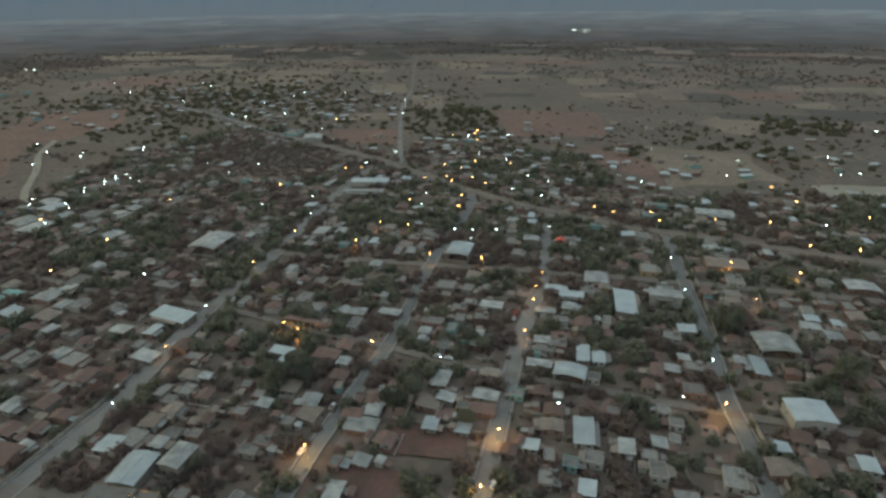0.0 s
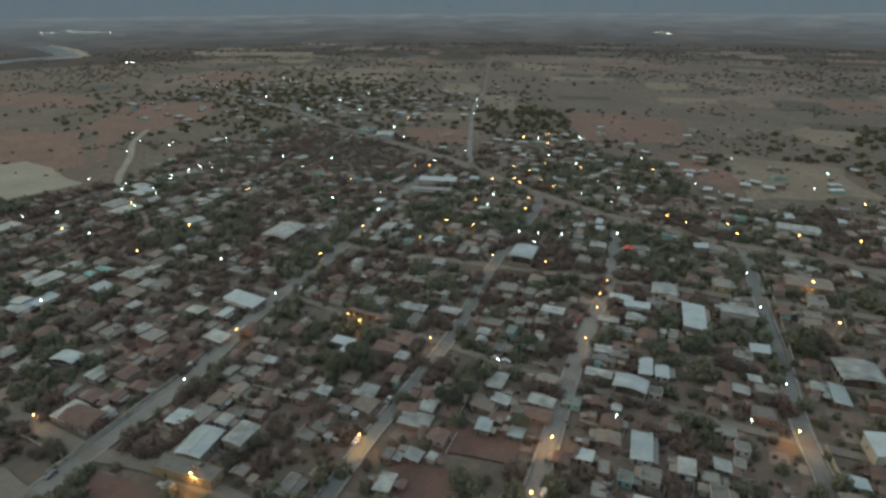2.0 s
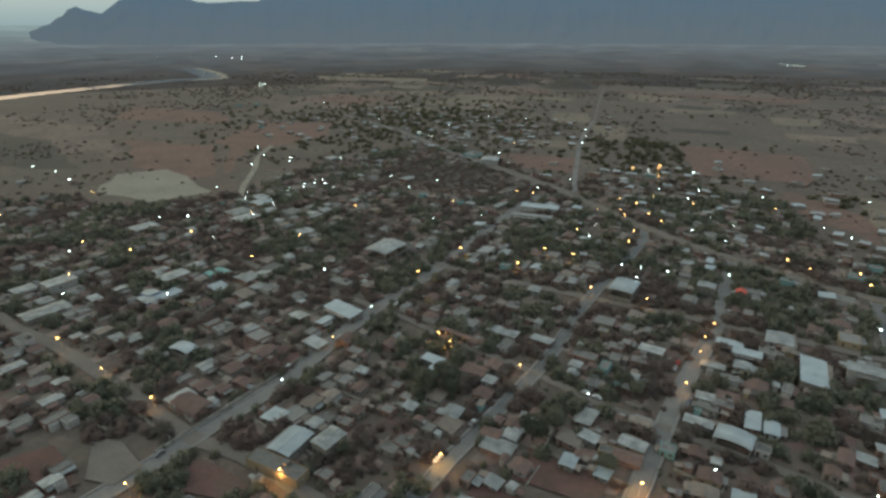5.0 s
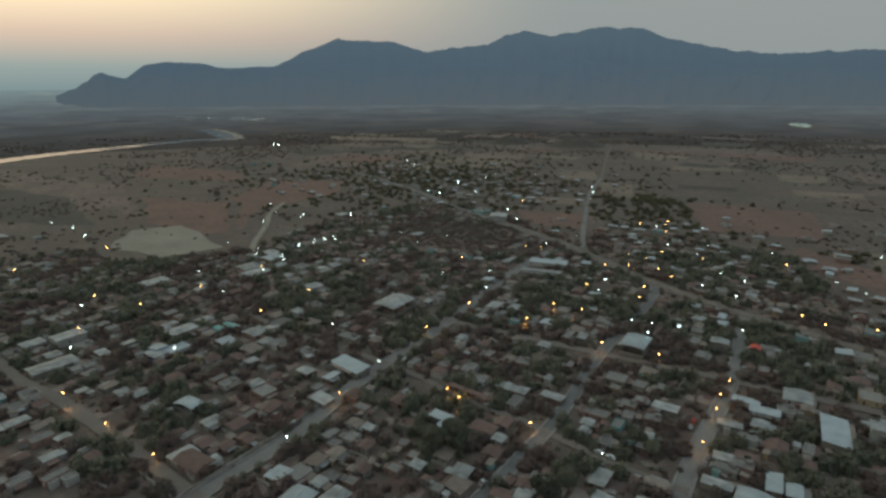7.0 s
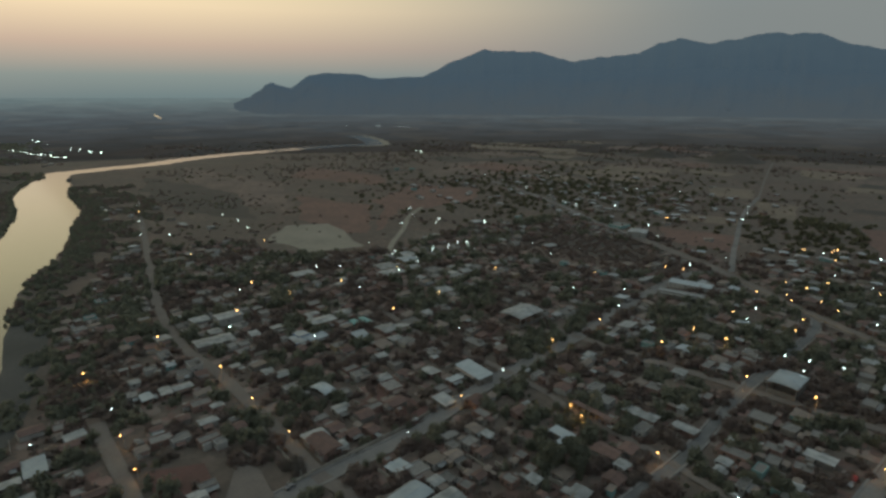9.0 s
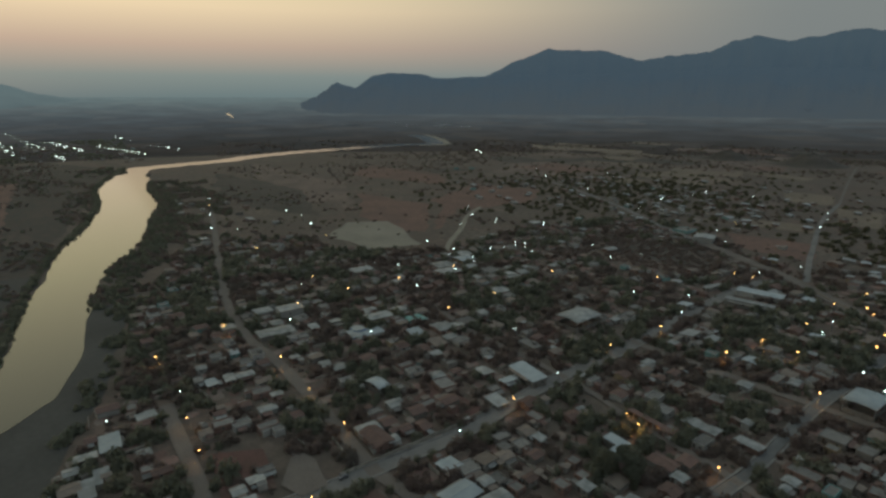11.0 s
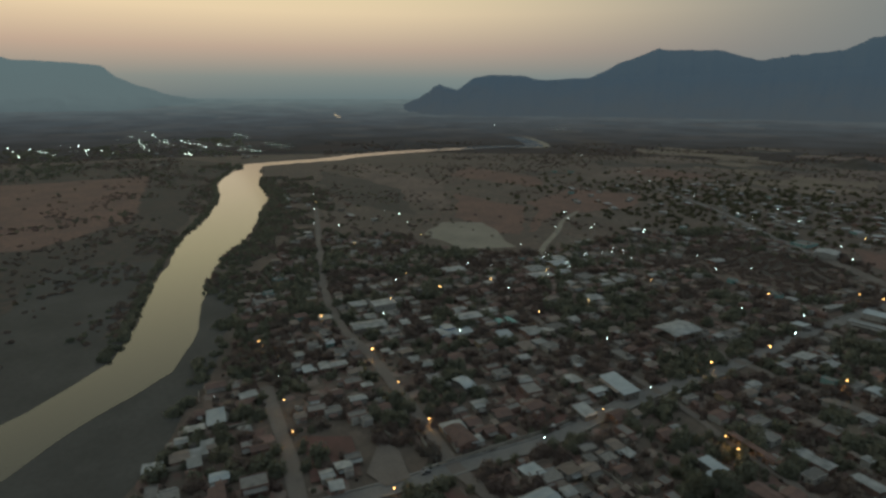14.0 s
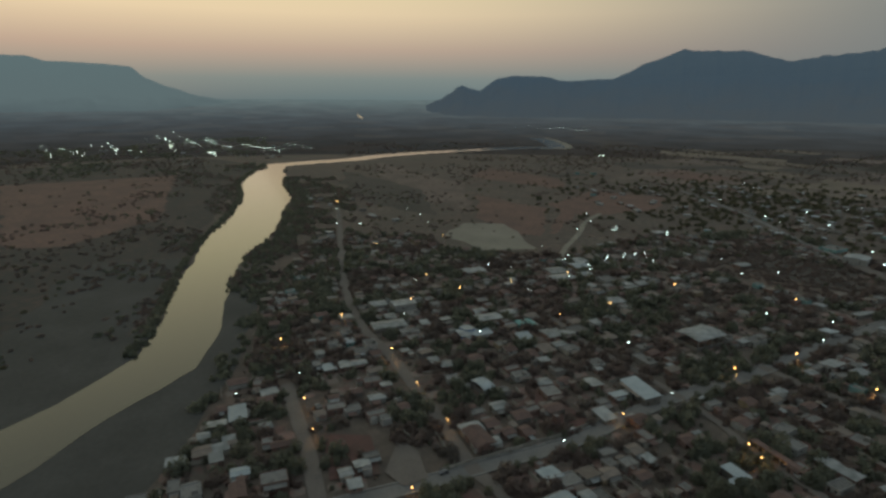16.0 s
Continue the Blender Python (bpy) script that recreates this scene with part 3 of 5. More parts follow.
# streets
STREETS = {
    "street_1": ([(-185, 20), (-165, 75), (-158, 98), (-150, 122), (-142, 150), (-132, 184), (-127, 224), (-121, 266), (-110, 306), (-94, 401), (-73, 501), (-47, 536)], 6.8, M_ROAD),
    "street_2": ([(-75, 60), (-53, 138), (-47, 161), (-35, 197), (-23, 237), (-15, 276), (-7, 316), (20, 410), (24, 446)], 4.8, M_ASPHALT),
    "street_3": ([(-12, 60), (11, 138), (20, 169), (27, 197), (38, 236), (47, 263), (61, 310), (74, 374), (80, 398)], 5.6, M_ROAD),
    "street_4": ([(98, 70), (106, 137), (110, 159), (113, 185), (123, 225), (130, 261), (143, 325), (150, 358)], 5.4, M_ASPHALT),
    "highway": ([(-140, 622), (-82, 570), (-50, 538), (-11, 491), (31, 443), (71, 408), (124, 371), (189, 341), (218, 327), (262, 306), (380, 255), (520, 190)], 12, M_DIRT),
    "road_north": ([(-39, 537), (-48, 657), (-56, 835), (-50, 985)], 5, M_ROAD),
    "road_track": ([(-50, 985), (-57, 1240), (-61, 1548)], 4, M_DIRT),
    "road_northwest": ([(-470, 920), (-380, 850), (-285, 765), (-202, 678), (-140, 622)], 7, M_ROAD),
    "cross_street_1": ([(-258, 309), (-227, 297), (-201, 285), (-147, 271), (-120, 263), (-96, 254), (-74, 243), (-33, 228), (-1, 213), (25, 204), (61, 192), (112, 176), (150, 165), (260, 130)], 4.4, M_DIRT),
    "cross_street_2": ([(-700, 400), (-685, 391), (-494, 284), (-382, 222), (-307, 190), (-251, 176), (-212, 164), (-174, 152), (-144, 141), (-121, 139), (-60, 120), (0, 100), (110, 75)], 6.5, M_DIRT),
    "cross_street_3": ([(-121, 335), (-104, 331), (-8, 312), (61, 300), (138, 285), (230, 262)], 6, M_DIRT),
    "river_lane": ([(-140, 72), (-171, 84), (-199, 95), (-238, 107), (-261, 115)], 7, M_DIRT),
    "field_path": ([(-330, 430), (-350, 462), (-381, 525), (-414, 581), (-437, 645)], 6, M_FIELDS["pale"]),
    "lane_east": ([(200, 340), (225, 290), (262, 240)], 6, M_DIRT)}
for k, (name, (line, width, mat)) in enumerate(STREETS.items()):
    z = 0.42 + 0.01 * k
    strip("road_" + name if "road" not in name else name, line, width, mat, z, "worn pale village street" if mat is M_ROAD else "dark asphalt village street" if mat is M_ASPHALT else "pale unpaved village street", ragged=0.8)
for name in ("street_1", "street_2", "street_3", "street_4"):
    line, width, mat = STREETS[name]
    for s in (-1, 1):
        strip("pavement", line, 1.0, M_PAVE, 0.66, "raised concrete pavement along the street", shift=s * (width / 2 + 0.65), ragged=0.3, depth=0.3)
strip("median", [(-30, 512), (31, 441), (71, 406), (124, 369), (189, 339), (262, 304), (380, 253)], 2.2, M_FIELDS["tan"], 0.75, "raised earth median of the highway", depth=0.4)
ROAD_POINTS = np.array([(p.x, p.y, w / 2) for line, w, _ in STREETS.values() for p in smooth_line(line, 5)])


def off_road(x, y, gap):
    return bool(np.all(np.hypot(ROAD_POINTS[:, 0] - x, ROAD_POINTS[:, 1] - y) > ROAD_POINTS[:, 2] + gap))


# ---- buildings ----
RNG = random.Random(11)
FOOT, RECT = [], []


def door_mesh():
    return Shape().box(-0.5, -0.06, 0, 0.5, 0.06, 2.1).box(0.34, -0.1, 0.95, 0.42, -0.05, 1.05).mesh("door", M_DOOR)


def window_meshes():
    frame_shape = Shape().box(-0.7, -0.05, 0, 0.7, 0.07, 0.1).box(-0.7, -0.05, 1.0, 0.7, 0.07, 1.1).box(-0.7, -0.05, 0.1, -0.6, 0.07, 1.0).box(0.6, -0.05, 0.1, 0.7, 0.07, 1.0).box(-0.04, -0.04, 0.1, 0.04, 0.06, 1.0)
    return frame_shape.mesh("window", M_WALLS[1]), Shape().box(-0.6, -0.01, 0.1, 0.6, 0.02, 1.0).mesh("pane", M_GLASS)


DOOR, (WINDOW, PANE) = door_mesh(), window_meshes()
ROOF_WORD = ["pale sheet-metal roof", "bluish white sheet-metal roof", "flat grey concrete roof", "red clay tile roof", "rusty ochre sheet roof", "teal tarpaulin roof", "red tarpaulin roof"]
WALL_WORD = ["grey block", "white plastered", "pink brick", "ochre plastered", "teal painted", "blue painted"]


def fit_openings(base, a, b, h):
    """A door and windows set in the walls: two fronts in sight."""
    for k, (px, py, turn) in enumerate(((-a * 0.28, -b / 2, 0), (a * 0.22, -b / 2, 0), (-a / 2, b * 0.1, -90), (a / 2, -b * 0.1, 90))):
        if k == 0:
            part("door", DOOR, base, "dark door", pose(px, py, 0, 0, 0, turn))
        elif k == 1 or (k == 2) == (base.location.x > 0) or a * b > 150:
            w = part("window", WINDOW, base, "", pose(px, py, h * 0.36, 0, 0, turn))
            part("pane", PANE, w, "dark window pane")


def house_shapes(a, b, h, roof):
    """Walls and roof of a one-room-deep house; the roof is a slab behind a parapet, a lean-to sheet or a gable."""
    s, t = Shape(), 0.2
    X, Y = a / 2, b / 2
    if roof == 2:
        for q in ((-X, -Y, X, -Y + t), (-X, Y - t, X, Y), (-X, -Y + t, -X + t, Y - t), (X - t, -Y + t, X, Y - t)):
            s.box(q[0], q[1], -0.4, q[2], q[3], h + 0.45)
        r = Shape().box(-X + t, -Y + t, h - 0.1, X - t, Y - t, h + 0.1)
        if RNG.random() < 0.4 and a > 6:
            r.box(X * 0.2, Y * 0.1, h + 0.1, X * 0.2 + 2.2, Y * 0.1 + 2.0, h + 1.6)
        return s, r
    rise_ = {0: 0.10, 1: 0.10, 3: 0.22, 4: 0.14, 5: 0.2, 6: 0.4}[roof] * X
    over = 0.45
    if roof in (0, 1, 4) and a < 11 and RNG.random() < 0.6:
        d = RNG.choice((-1, 1)) * rise_
        prof = [(-X - over, h + 0.12 - d), (X + over, h + 0.12 + d)]
        top = [(-X, -0.4), (X, -0.4), (X, h + d * 0.9), (-X, h - d * 0.9)]
    else:
        prof = [(-X - over, h + 0.08 - rise_ * over / X), (0, h + 0.14 + rise_), (X + over, h + 0.08 - rise_ * over / X)]
        top = [(-X, -0.4), (X, -0.4), (X, h), (0, h + rise_), (-X, h)]
    n = len(top)
    s.add([(px, -Y, pz) for px, pz in top] + [(px, Y, pz) for px, pz in top],
          [tuple(range(n)), tuple(range(2 * n - 1, n - 1, -1))] + [(i, n + i, n + (i + 1) % n, (i + 1) % n) for i in range(n)])
    r = Shape().slab(prof, -Y - over, Y + over, 0.09)
    if len(prof) == 3:
        r.box(-0.18, -Y - over, h + 0.12 + rise_, 0.18, Y + over, h + 0.2 + rise_)
    return s, r


def wall_choice():
    return RNG.choice((0, 0, 0, 1, 1, 2, 2, 2, 3, 4) if RNG.random() < 0.3 else (0, 1, 2))


PORCH_POST = Shape().box(-0.08, -0.08, -0.4, 0.08, 0.08, 1.95).mesh("post", M_BARK)


def porch_shape(a, b, h):
    side, deep, long_ = RNG.choice((-1, 1)), RNG.uniform(1.8, 3.4), RNG.uniform(0.5, 1.0) * b
    y0 = RNG.uniform(-b / 2, b / 2 - long_)
    top, low = h - 0.35, h - 0.75
    prof = [(a / 2 + 0.05, top), (a / 2 + deep, low)]
    if side < 0:
        prof = [(-x, z) for x, z in reversed(prof)]
    return Shape().slab(prof, y0, y0 + long_, 0.08), side * (a / 2 + deep - 0.2), y0, y0 + long_


def porch(base, a, b, h, k):
    """A lean-to of old sheets on posts along one side of the house."""
    sheet, px, y0, y1 = porch_shape(a, b, h)
    part("porch_roof", sheet.mesh("porch_roof", M_ROOFS[k]), base, ROOF_WORD[k].replace("roof", "porch roof"))
    for py in (y0 + 0.2, y1 - 0.2):
        part("post", PORCH_POST, base, "", pose(px, py, 0))


def house(x, y, a, b, roof, turn, h=None, openings=True, wall=None):
    h = h or RNG.uniform(2.2, 2.7) + (2.6 if RNG.random() < 0.05 else 0)
    wall = wall_choice() if wall is None else wall
    if a > 1.4 * b and roof != 2:
        a, b, turn = b, a, turn + 90
    base = new("house")
    base.matrix_basis = pose(x, y, 0.35, 0, 0, turn)
    s, r = house_shapes(a, b, h, roof)
    part("wall", s.mesh("wall", M_WALLS[wall]), base)
    part("roof", r.mesh("roof", M_ROOFS[roof]), base, ROOF_WORD[roof])
    if openings:
        fit_openings(base, a, b, h)
        if a < 14 and RNG.random() < 0.75:
            porch(base, a, b, h, RNG.choice((0, 2, 2, 3, 4, 4)))
    tagged(base, "%s %s house with a %s" % ("long" if max(a, b) > 15 else "small" if a * b < 60 else "low", WALL_WORD[wall], ROOF_WORD[roof]), "house", "village houses")
    FOOT.append((x, y, 0.5 * math.hypot(a, b)))
    RECT.append((x, y, a, b, turn))
    return base


BULK = {}


def far_house(x, y, a, b, roof, turn):
    """A house too far or too hidden to tell apart: its walls and roof go into the joined houses."""
    h = RNG.uniform(2.2, 2.8)
    s, r = house_shapes(a, b, h, roof)
    c, q = math.cos(radians(turn)), math.sin(radians(turn))
    more = [(("roof", RNG.choice((0, 2, 3, 4))), porch_shape(a, b, h)[0])] if RNG.random() < 0.7 else []
    for key, shape in [(("wall", wall_choice()), s), (("roof", roof), r)] + more:
        BULK.setdefault(key, Shape()).add([(x + c * vx - q * vy, y + q * vx + c * vy, vz + 0.35) for vx, vy, vz in shape.v], shape.f)
    FOOT.append((x, y, 0.5 * math.hypot(a, b)))
    RECT.append((x, y, a, b, turn))


def join_far_houses():
    mats, v, f, slots = [], [], [], []
    for (kind, k), shape in BULK.items():
        n = len(v)
        v += shape.v
        f += [tuple(i + n for i in q) for q in shape.f]
        slots += [len(mats)] * len(shape.f)
        mats.append((M_WALLS if kind == "wall" else M_ROOFS)[k])
    me = bpy.data.meshes.new("far_houses")
    me.from_pydata(v, [], f)
    for m in mats:
        me.materials.append(m)
    me.polygons.foreach_set("material_index", slots)
    tagged(new("far_houses", me), "low village houses with metal and tile roofs", "houses", kind="stuff")


def vault_hall(x, y, a, b, turn, h, mat, label, arch=0.12):
    """A court roofed by a shallow vault of sheet metal on steel posts, with low walls."""
    base = new("hall")
    base.matrix_basis = pose(x, y, 0.35, 0, 0, turn)
    n = 14
    prof = [(a * (i / n - 0.5), h - a * arch * (abs(2 * i / n - 1) ** 2)) for i in range(n + 1)]
    part("roof", Shape().slab(prof, -b / 2, b / 2, 0.12).mesh("roof", mat, True), base, "vaulted sheet-metal roof")
    for i in range(5):
        yy = -b / 2 + 0.5 + (b - 1) * i / 4
        for s in (-1, 1):
            part("post", Shape().box(s * (a / 2 - 0.6) - 0.15, yy - 0.15, -0.2, s * (a / 2 - 0.6) + 0.15, yy + 0.15, h - a * arch * 0.8).mesh("post", M_STEEL), base)
        part("truss", Shape().slab([(px * 0.97, pz - 0.15) for px, pz in prof], yy - 0.12, yy + 0.12, 0.45).mesh("truss", M_STEEL), base)
    for s in (-1, 1):
        part("wall", Shape().box(-a / 2 + 0.8, s * (b / 2 - 0.5) - 0.12, -0.2, a / 2 - 0.8, s * (b / 2 - 0.5) + 0.12, 2.4).mesh("wall", M_WALLS[0]), base)
    for s in (-1, 1):
        part("wall", Shape().box(s * (a / 2 - 1.0) - 0.12, -b / 2 + 0.7, -0.2, s * (a / 2 - 1.0) + 0.12, b / 2 - 0.7, 2.4).mesh("wall", M_WALLS[0]), base)
    FOOT.append((x, y, 0.45 * math.hypot(a, b)))
    RECT.append((x, y, a, b, turn))
    return tagged(base, label, "hall")


vault_hall(-147, 337, 19, 25, -14, 8.0, M_ROOFS[0], "open court hall with a broad pale vaulted metal roof", 0.06)
vault_hall(10.4, 322, 14.5, 19, -15, 7.0, M_ROOFS[1], "court hall with a grey-blue vaulted metal roof", 0.05)
vault_hall(52.5, 197.7, 13.5, 9.6, -19, 6.5, M_ROOFS[1], "low hall with a curved white metal roof", 0.08)
vault_hall(147.8, 216.5, 17.0, 15.9, -8, 7.0, M_ROOFS[0], "hall with a large curved pale metal roof", 0.07)
vault_hall(-190.2, 190.6, 12.8, 7.5, -9, 4.8, M_ROOFS[1], "small hall with a rounded bluish metal roof", 0.08)
for x, y, a, b, roof, turn, h, wall in (
        (-135, 249.4, 21.4, 9.0, 1, -23, 4.2, 0), (-104.9, 147.3, 9.6, 13.9, 1, -10, 4.4, 0), (-61.3, 471.8, 31, 11, 1, -3, 4.0, 1), (-63.7, 444, 32, 9, 0, -3, 4.0, 1),
        (93, 257.5, 10, 24, 1, -12, 4.6, 0), (115.6, 263.1, 15.5, 9.5, 0, -16, 6.0, 1), (137, 171.5, 14.5, 12.2, 1, -8, 5.4, 1), (164.8, 302.1, 22, 13, 4, -15, 4.4, 2),
        (-70.3, 207, 4.8, 14, 1, -16, 3.4, 0), (-72.5, 217.5, 10, 4.7, 1, -18, 3.6, 0), (-143, 633.6, 19, 20, 0, 4, 5.0, 1), (194.3, 386, 25, 11, 0, -17, 4.4, 1)):
    house(x, y, a, b, roof, turn, h, True, wall)

house(-103.5, 135.6, 24, 6.6, 2, -11, 3.8, True, 3)
house(-157.5, 156.5, 15, 9, 3, -14, 3.0, True, 2)
HOMES_A = [
    (-36.2, 138.7, 5.3, 7.6, 0), (46.2, 138.7, 5, 6.5, 1), (-28.7, 152, 5.3, 5, 0), (43, 150.1, 5, 5, 2),
    (22.4, 156.2, 5.1, 5, 3), (30.8, 158.9, 5, 5, 1), (-85.3, 137.9, 5, 5, 2), (6.9, 167.4, 5, 5, 1),
    (71, 152.9, 5.6, 5, 2), (64.4, 157.1, 5.1, 7.4, 0), (-5.2, 169.8, 5, 6.4, 1), (96, 142.4, 6.9, 9.4, 2),
    (-69.4, 157.4, 6.8, 5, 2), (-31, 170.1, 11.9, 7.5, 0), (51.1, 165.4, 6.7, 14.2, 1), (-65.5, 161.6, 6.9, 5.8, 2),
    (76.6, 158.9, 5, 5, 0), (-91.8, 152.3, 7.7, 10.6, 0), (15, 178.5, 9.3, 5.9, 3), (25.8, 177.3, 5.5, 5, 3),
]
HOMES_B = [
    (25.8, 177.3, 5.5, 5, 3), (-35.1, 176.5, 7.4, 5, 3), (-27.6, 178.1, 5.6, 6.4, 0), (7.4, 180.3, 5, 5, 2),
    (-58.9, 172, 5, 5, 2), (114.2, 145.9, 10.6, 7.8, 4), (-14.9, 184.7, 5, 5, 2),
    (0.8, 185.5, 6.5, 5.1, 0), (16.7, 186.7, 9.6, 5.7, 0), (64.8, 176.8, 5, 5.5, 2), (-91.6, 165.7, 5, 5, 2),
    (-21.9, 188.4, 5, 5, 2), (29.2, 187.6, 5.4, 5, 2), (-103, 161.2, 5, 5, 0), (-164.9, 97.4, 5, 5, 0),
    (-53, 184.5, 6.9, 7.4, 0), (-78.9, 178.1, 6, 5, 2), (84.3, 176.5, 5, 5, 2), (112.1, 160.7, 5.8, 6.2, 4),
]
HOMES_C = [
    (112.1, 160.7, 5.8, 6.2, 4), (-70.8, 182.7, 5, 5, 0), (118.9, 156.4, 5, 5, 1), (-0.7, 197.4, 5.6, 10.5, 0),
    (-113.4, 163.6, 7.3, 8.1, 2), (-173.3, 98.3, 5, 5, 0), (-185.2, 73.5, 7.9, 10.4, 2), (-190.3, 61, 9.5, 5.5, 3),
    (-120.7, 160.9, 7.8, 7.6, 1), (19.5, 200.2, 8.5, 5, 4), (77.8, 186.9, 5, 5.4, 3), (-74.7, 188.4, 5, 5, 2),
    (-174.3, 106.4, 5, 5.9, 0), (-44.3, 200, 6.9, 6.4, 3), (128.2, 160.5, 6.8, 5.8, 3), (143.7, 147.6, 5.5, 6.9, 1),
    (-139.1, 152.3, 9.1, 10.7, 3), (62.7, 197.6, 5, 5, 2), (-208.7, 29.8, 5, 7.1, 2), (-200.5, 66, 5, 6.9, 1),
]
HOMES_D = [
    (-200.5, 66, 5, 6.9, 1), (-81.8, 195.1, 5, 5, 2), (41.4, 207.6, 10.4, 5, 0), (-44, 210.6, 5.1, 5, 0),
    (-109.4, 185.3, 5.4, 5, 2), (-153.6, 153.9, 5.6, 7.7, 3), (-150.9, 159.8, 5, 5, 0), (68.2, 211.9, 5, 8.5, 1),
    (-52.1, 216.9, 10.8, 7.3, 3), (-114.8, 191.5, 5.1, 7.8, 2), (45.8, 218.9, 8.6, 5, 2), (62, 215, 5, 12.3, 1),
    (14.9, 224, 5, 5.3, 0), (-216.2, 61.9, 6, 5, 0), (97.3, 203.1, 5.7, 5, 0), (-164.9, 158.9, 8.1, 10, 0),
    (-224.1, 48.1, 5.4, 7.1, 0), (-214.4, 83.5, 5, 5, 2), (107.2, 203.7, 8.2, 6.3, 2), (45.6, 225.9, 7.1, 5, 0),
]
HOMES_E = [
    (45.6, 225.9, 7.1, 5, 0), (-222.6, 65.6, 5, 7.4, 0), (-42.4, 229.7, 6.8, 7.1, 0), (118.3, 201.5, 6.1, 5.6, 2),
    (-9, 235.1, 5, 5, 0), (-225.9, 70.9, 5, 5, 0), (-226.1, 87.8, 5, 5, 0), (-203.2, 132.8, 5, 9.5, 2),
    (-236.1, 63.4, 5, 5, 0), (-5.6, 244.5, 11.8, 6.9, 2), (135.4, 204.5, 5.7, 13.2, 1), (-43.4, 242.5, 5.2, 9.4, 2),
    (-19.6, 246.9, 5, 5, 2), (-58, 242.2, 5.2, 7.8, 2), (-170.8, 183.1, 6.7, 7.7, 0), (-193.6, 159.2, 6, 6.2, 3),
    (-220.6, 121.2, 6.1, 9.3, 2), (106.6, 228.2, 7.6, 5.8, 2), (-241.8, 71, 5.7, 8.3, 0), (-133.1, 215.9, 9.7, 7.1, 0),
]
HOMES_F = [
    (-133.1, 215.9, 9.7, 7.1, 0), (-27.1, 252.6, 10.7, 6.4, 0), (-119.9, 224.8, 8, 8.2, 3), (-215.5, 141.5, 5, 8, 0),
    (51.4, 252.9, 9.7, 5, 0), (163.3, 200.8, 6, 6, 3), (-47.3, 254.7, 15.9, 6.5, 0), (-245.9, 82.3, 13.9, 7.7, 1),
    (24.8, 259.2, 10.9, 7.6, 0), (13.3, 262.4, 5, 5.8, 2), (-140.8, 225.2, 5, 6.7, 2), (-65.2, 257.9, 6.9, 7.6, 2),
    (-180.2, 196.2, 5, 5.2, 2), (-163.9, 213.4, 10.5, 9.4, 2), (1.6, 270.6, 5, 5, 2), (128.7, 243.2, 5.6, 6.5, 3),
    (-139.9, 237.4, 5.1, 8.1, 1), (-232.3, 149.6, 6.6, 9.2, 2), (68.2, 269.3, 12.2, 5.1, 1), (-207.7, 184.7, 5.5, 6.9, 2),
]
HOMES_G = [
    (-207.7, 184.7, 5.5, 6.9, 2), (-173.5, 218.8, 6.8, 7.4, 0), (1.7, 281.7, 10.6, 9.7, 2), (61.6, 277.2, 11.5, 6.4, 1),
    (-114, 260.5, 11.3, 15.1, 2), (-155.5, 238.7, 8.4, 6.5, 0), (181.6, 227, 7.5, 7.2, 0), (-222, 192.7, 6.9, 7.1, 0),
    (175.7, 236.1, 8.2, 5, 0), (-260.8, 139, 8, 5, 1), (189.9, 226.8, 6.6, 7.3, 3), (-258.1, 147.8, 8.1, 5, 0),
    (-229.9, 190.3, 7.1, 5.8, 0), (-255.1, 155.2, 5.5, 8.8, 0), (-268.6, 136.2, 7.1, 5, 2), (86, 289, 11.8, 12.8, 0),
    (-169.1, 259.8, 7.5, 7.5, 2), (95.7, 295.3, 8.2, 6, 2), (-251, 185.2, 5.3, 5, 0), (-40.1, 309.6, 6.3, 6.3, 0),
]
HOMES_H = [
    (-40.1, 309.6, 6.3, 6.3, 0), (-268.2, 164.9, 7.1, 6.9, 2), (-280.4, 144.3, 5.1, 5, 0), (-213.4, 235.3, 7.3, 7, 3),
    (-264.3, 179.1, 8.5, 8.6, 2), (-268.9, 172.2, 8, 6.9, 2), (119, 299.3, 9.4, 11.3, 2), (-153.8, 284.8, 14.8, 7.2, 2),
    (-170.1, 278.4, 6.9, 11.8, 0), (162.2, 285.4, 9, 12.2, 2), (-20.1, 328.1, 5, 8.3, 0), (-27.9, 328.3, 5, 12.5, 2),
    (-198.9, 263.3, 5.7, 7.6, 0), (-284.9, 167.3, 7, 5.3, 1), (-5, 330.4, 10.3, 7, 0), (-263.7, 201.3, 8.3, 8.7, 2),
    (-186.7, 280, 8.5, 6.9, 1), (-220.7, 256.7, 9.6, 8.6, 1), (-249.1, 231.3, 11.8, 9.4, 1), (-242.8, 239.6, 9.4, 12.3, 1),
]
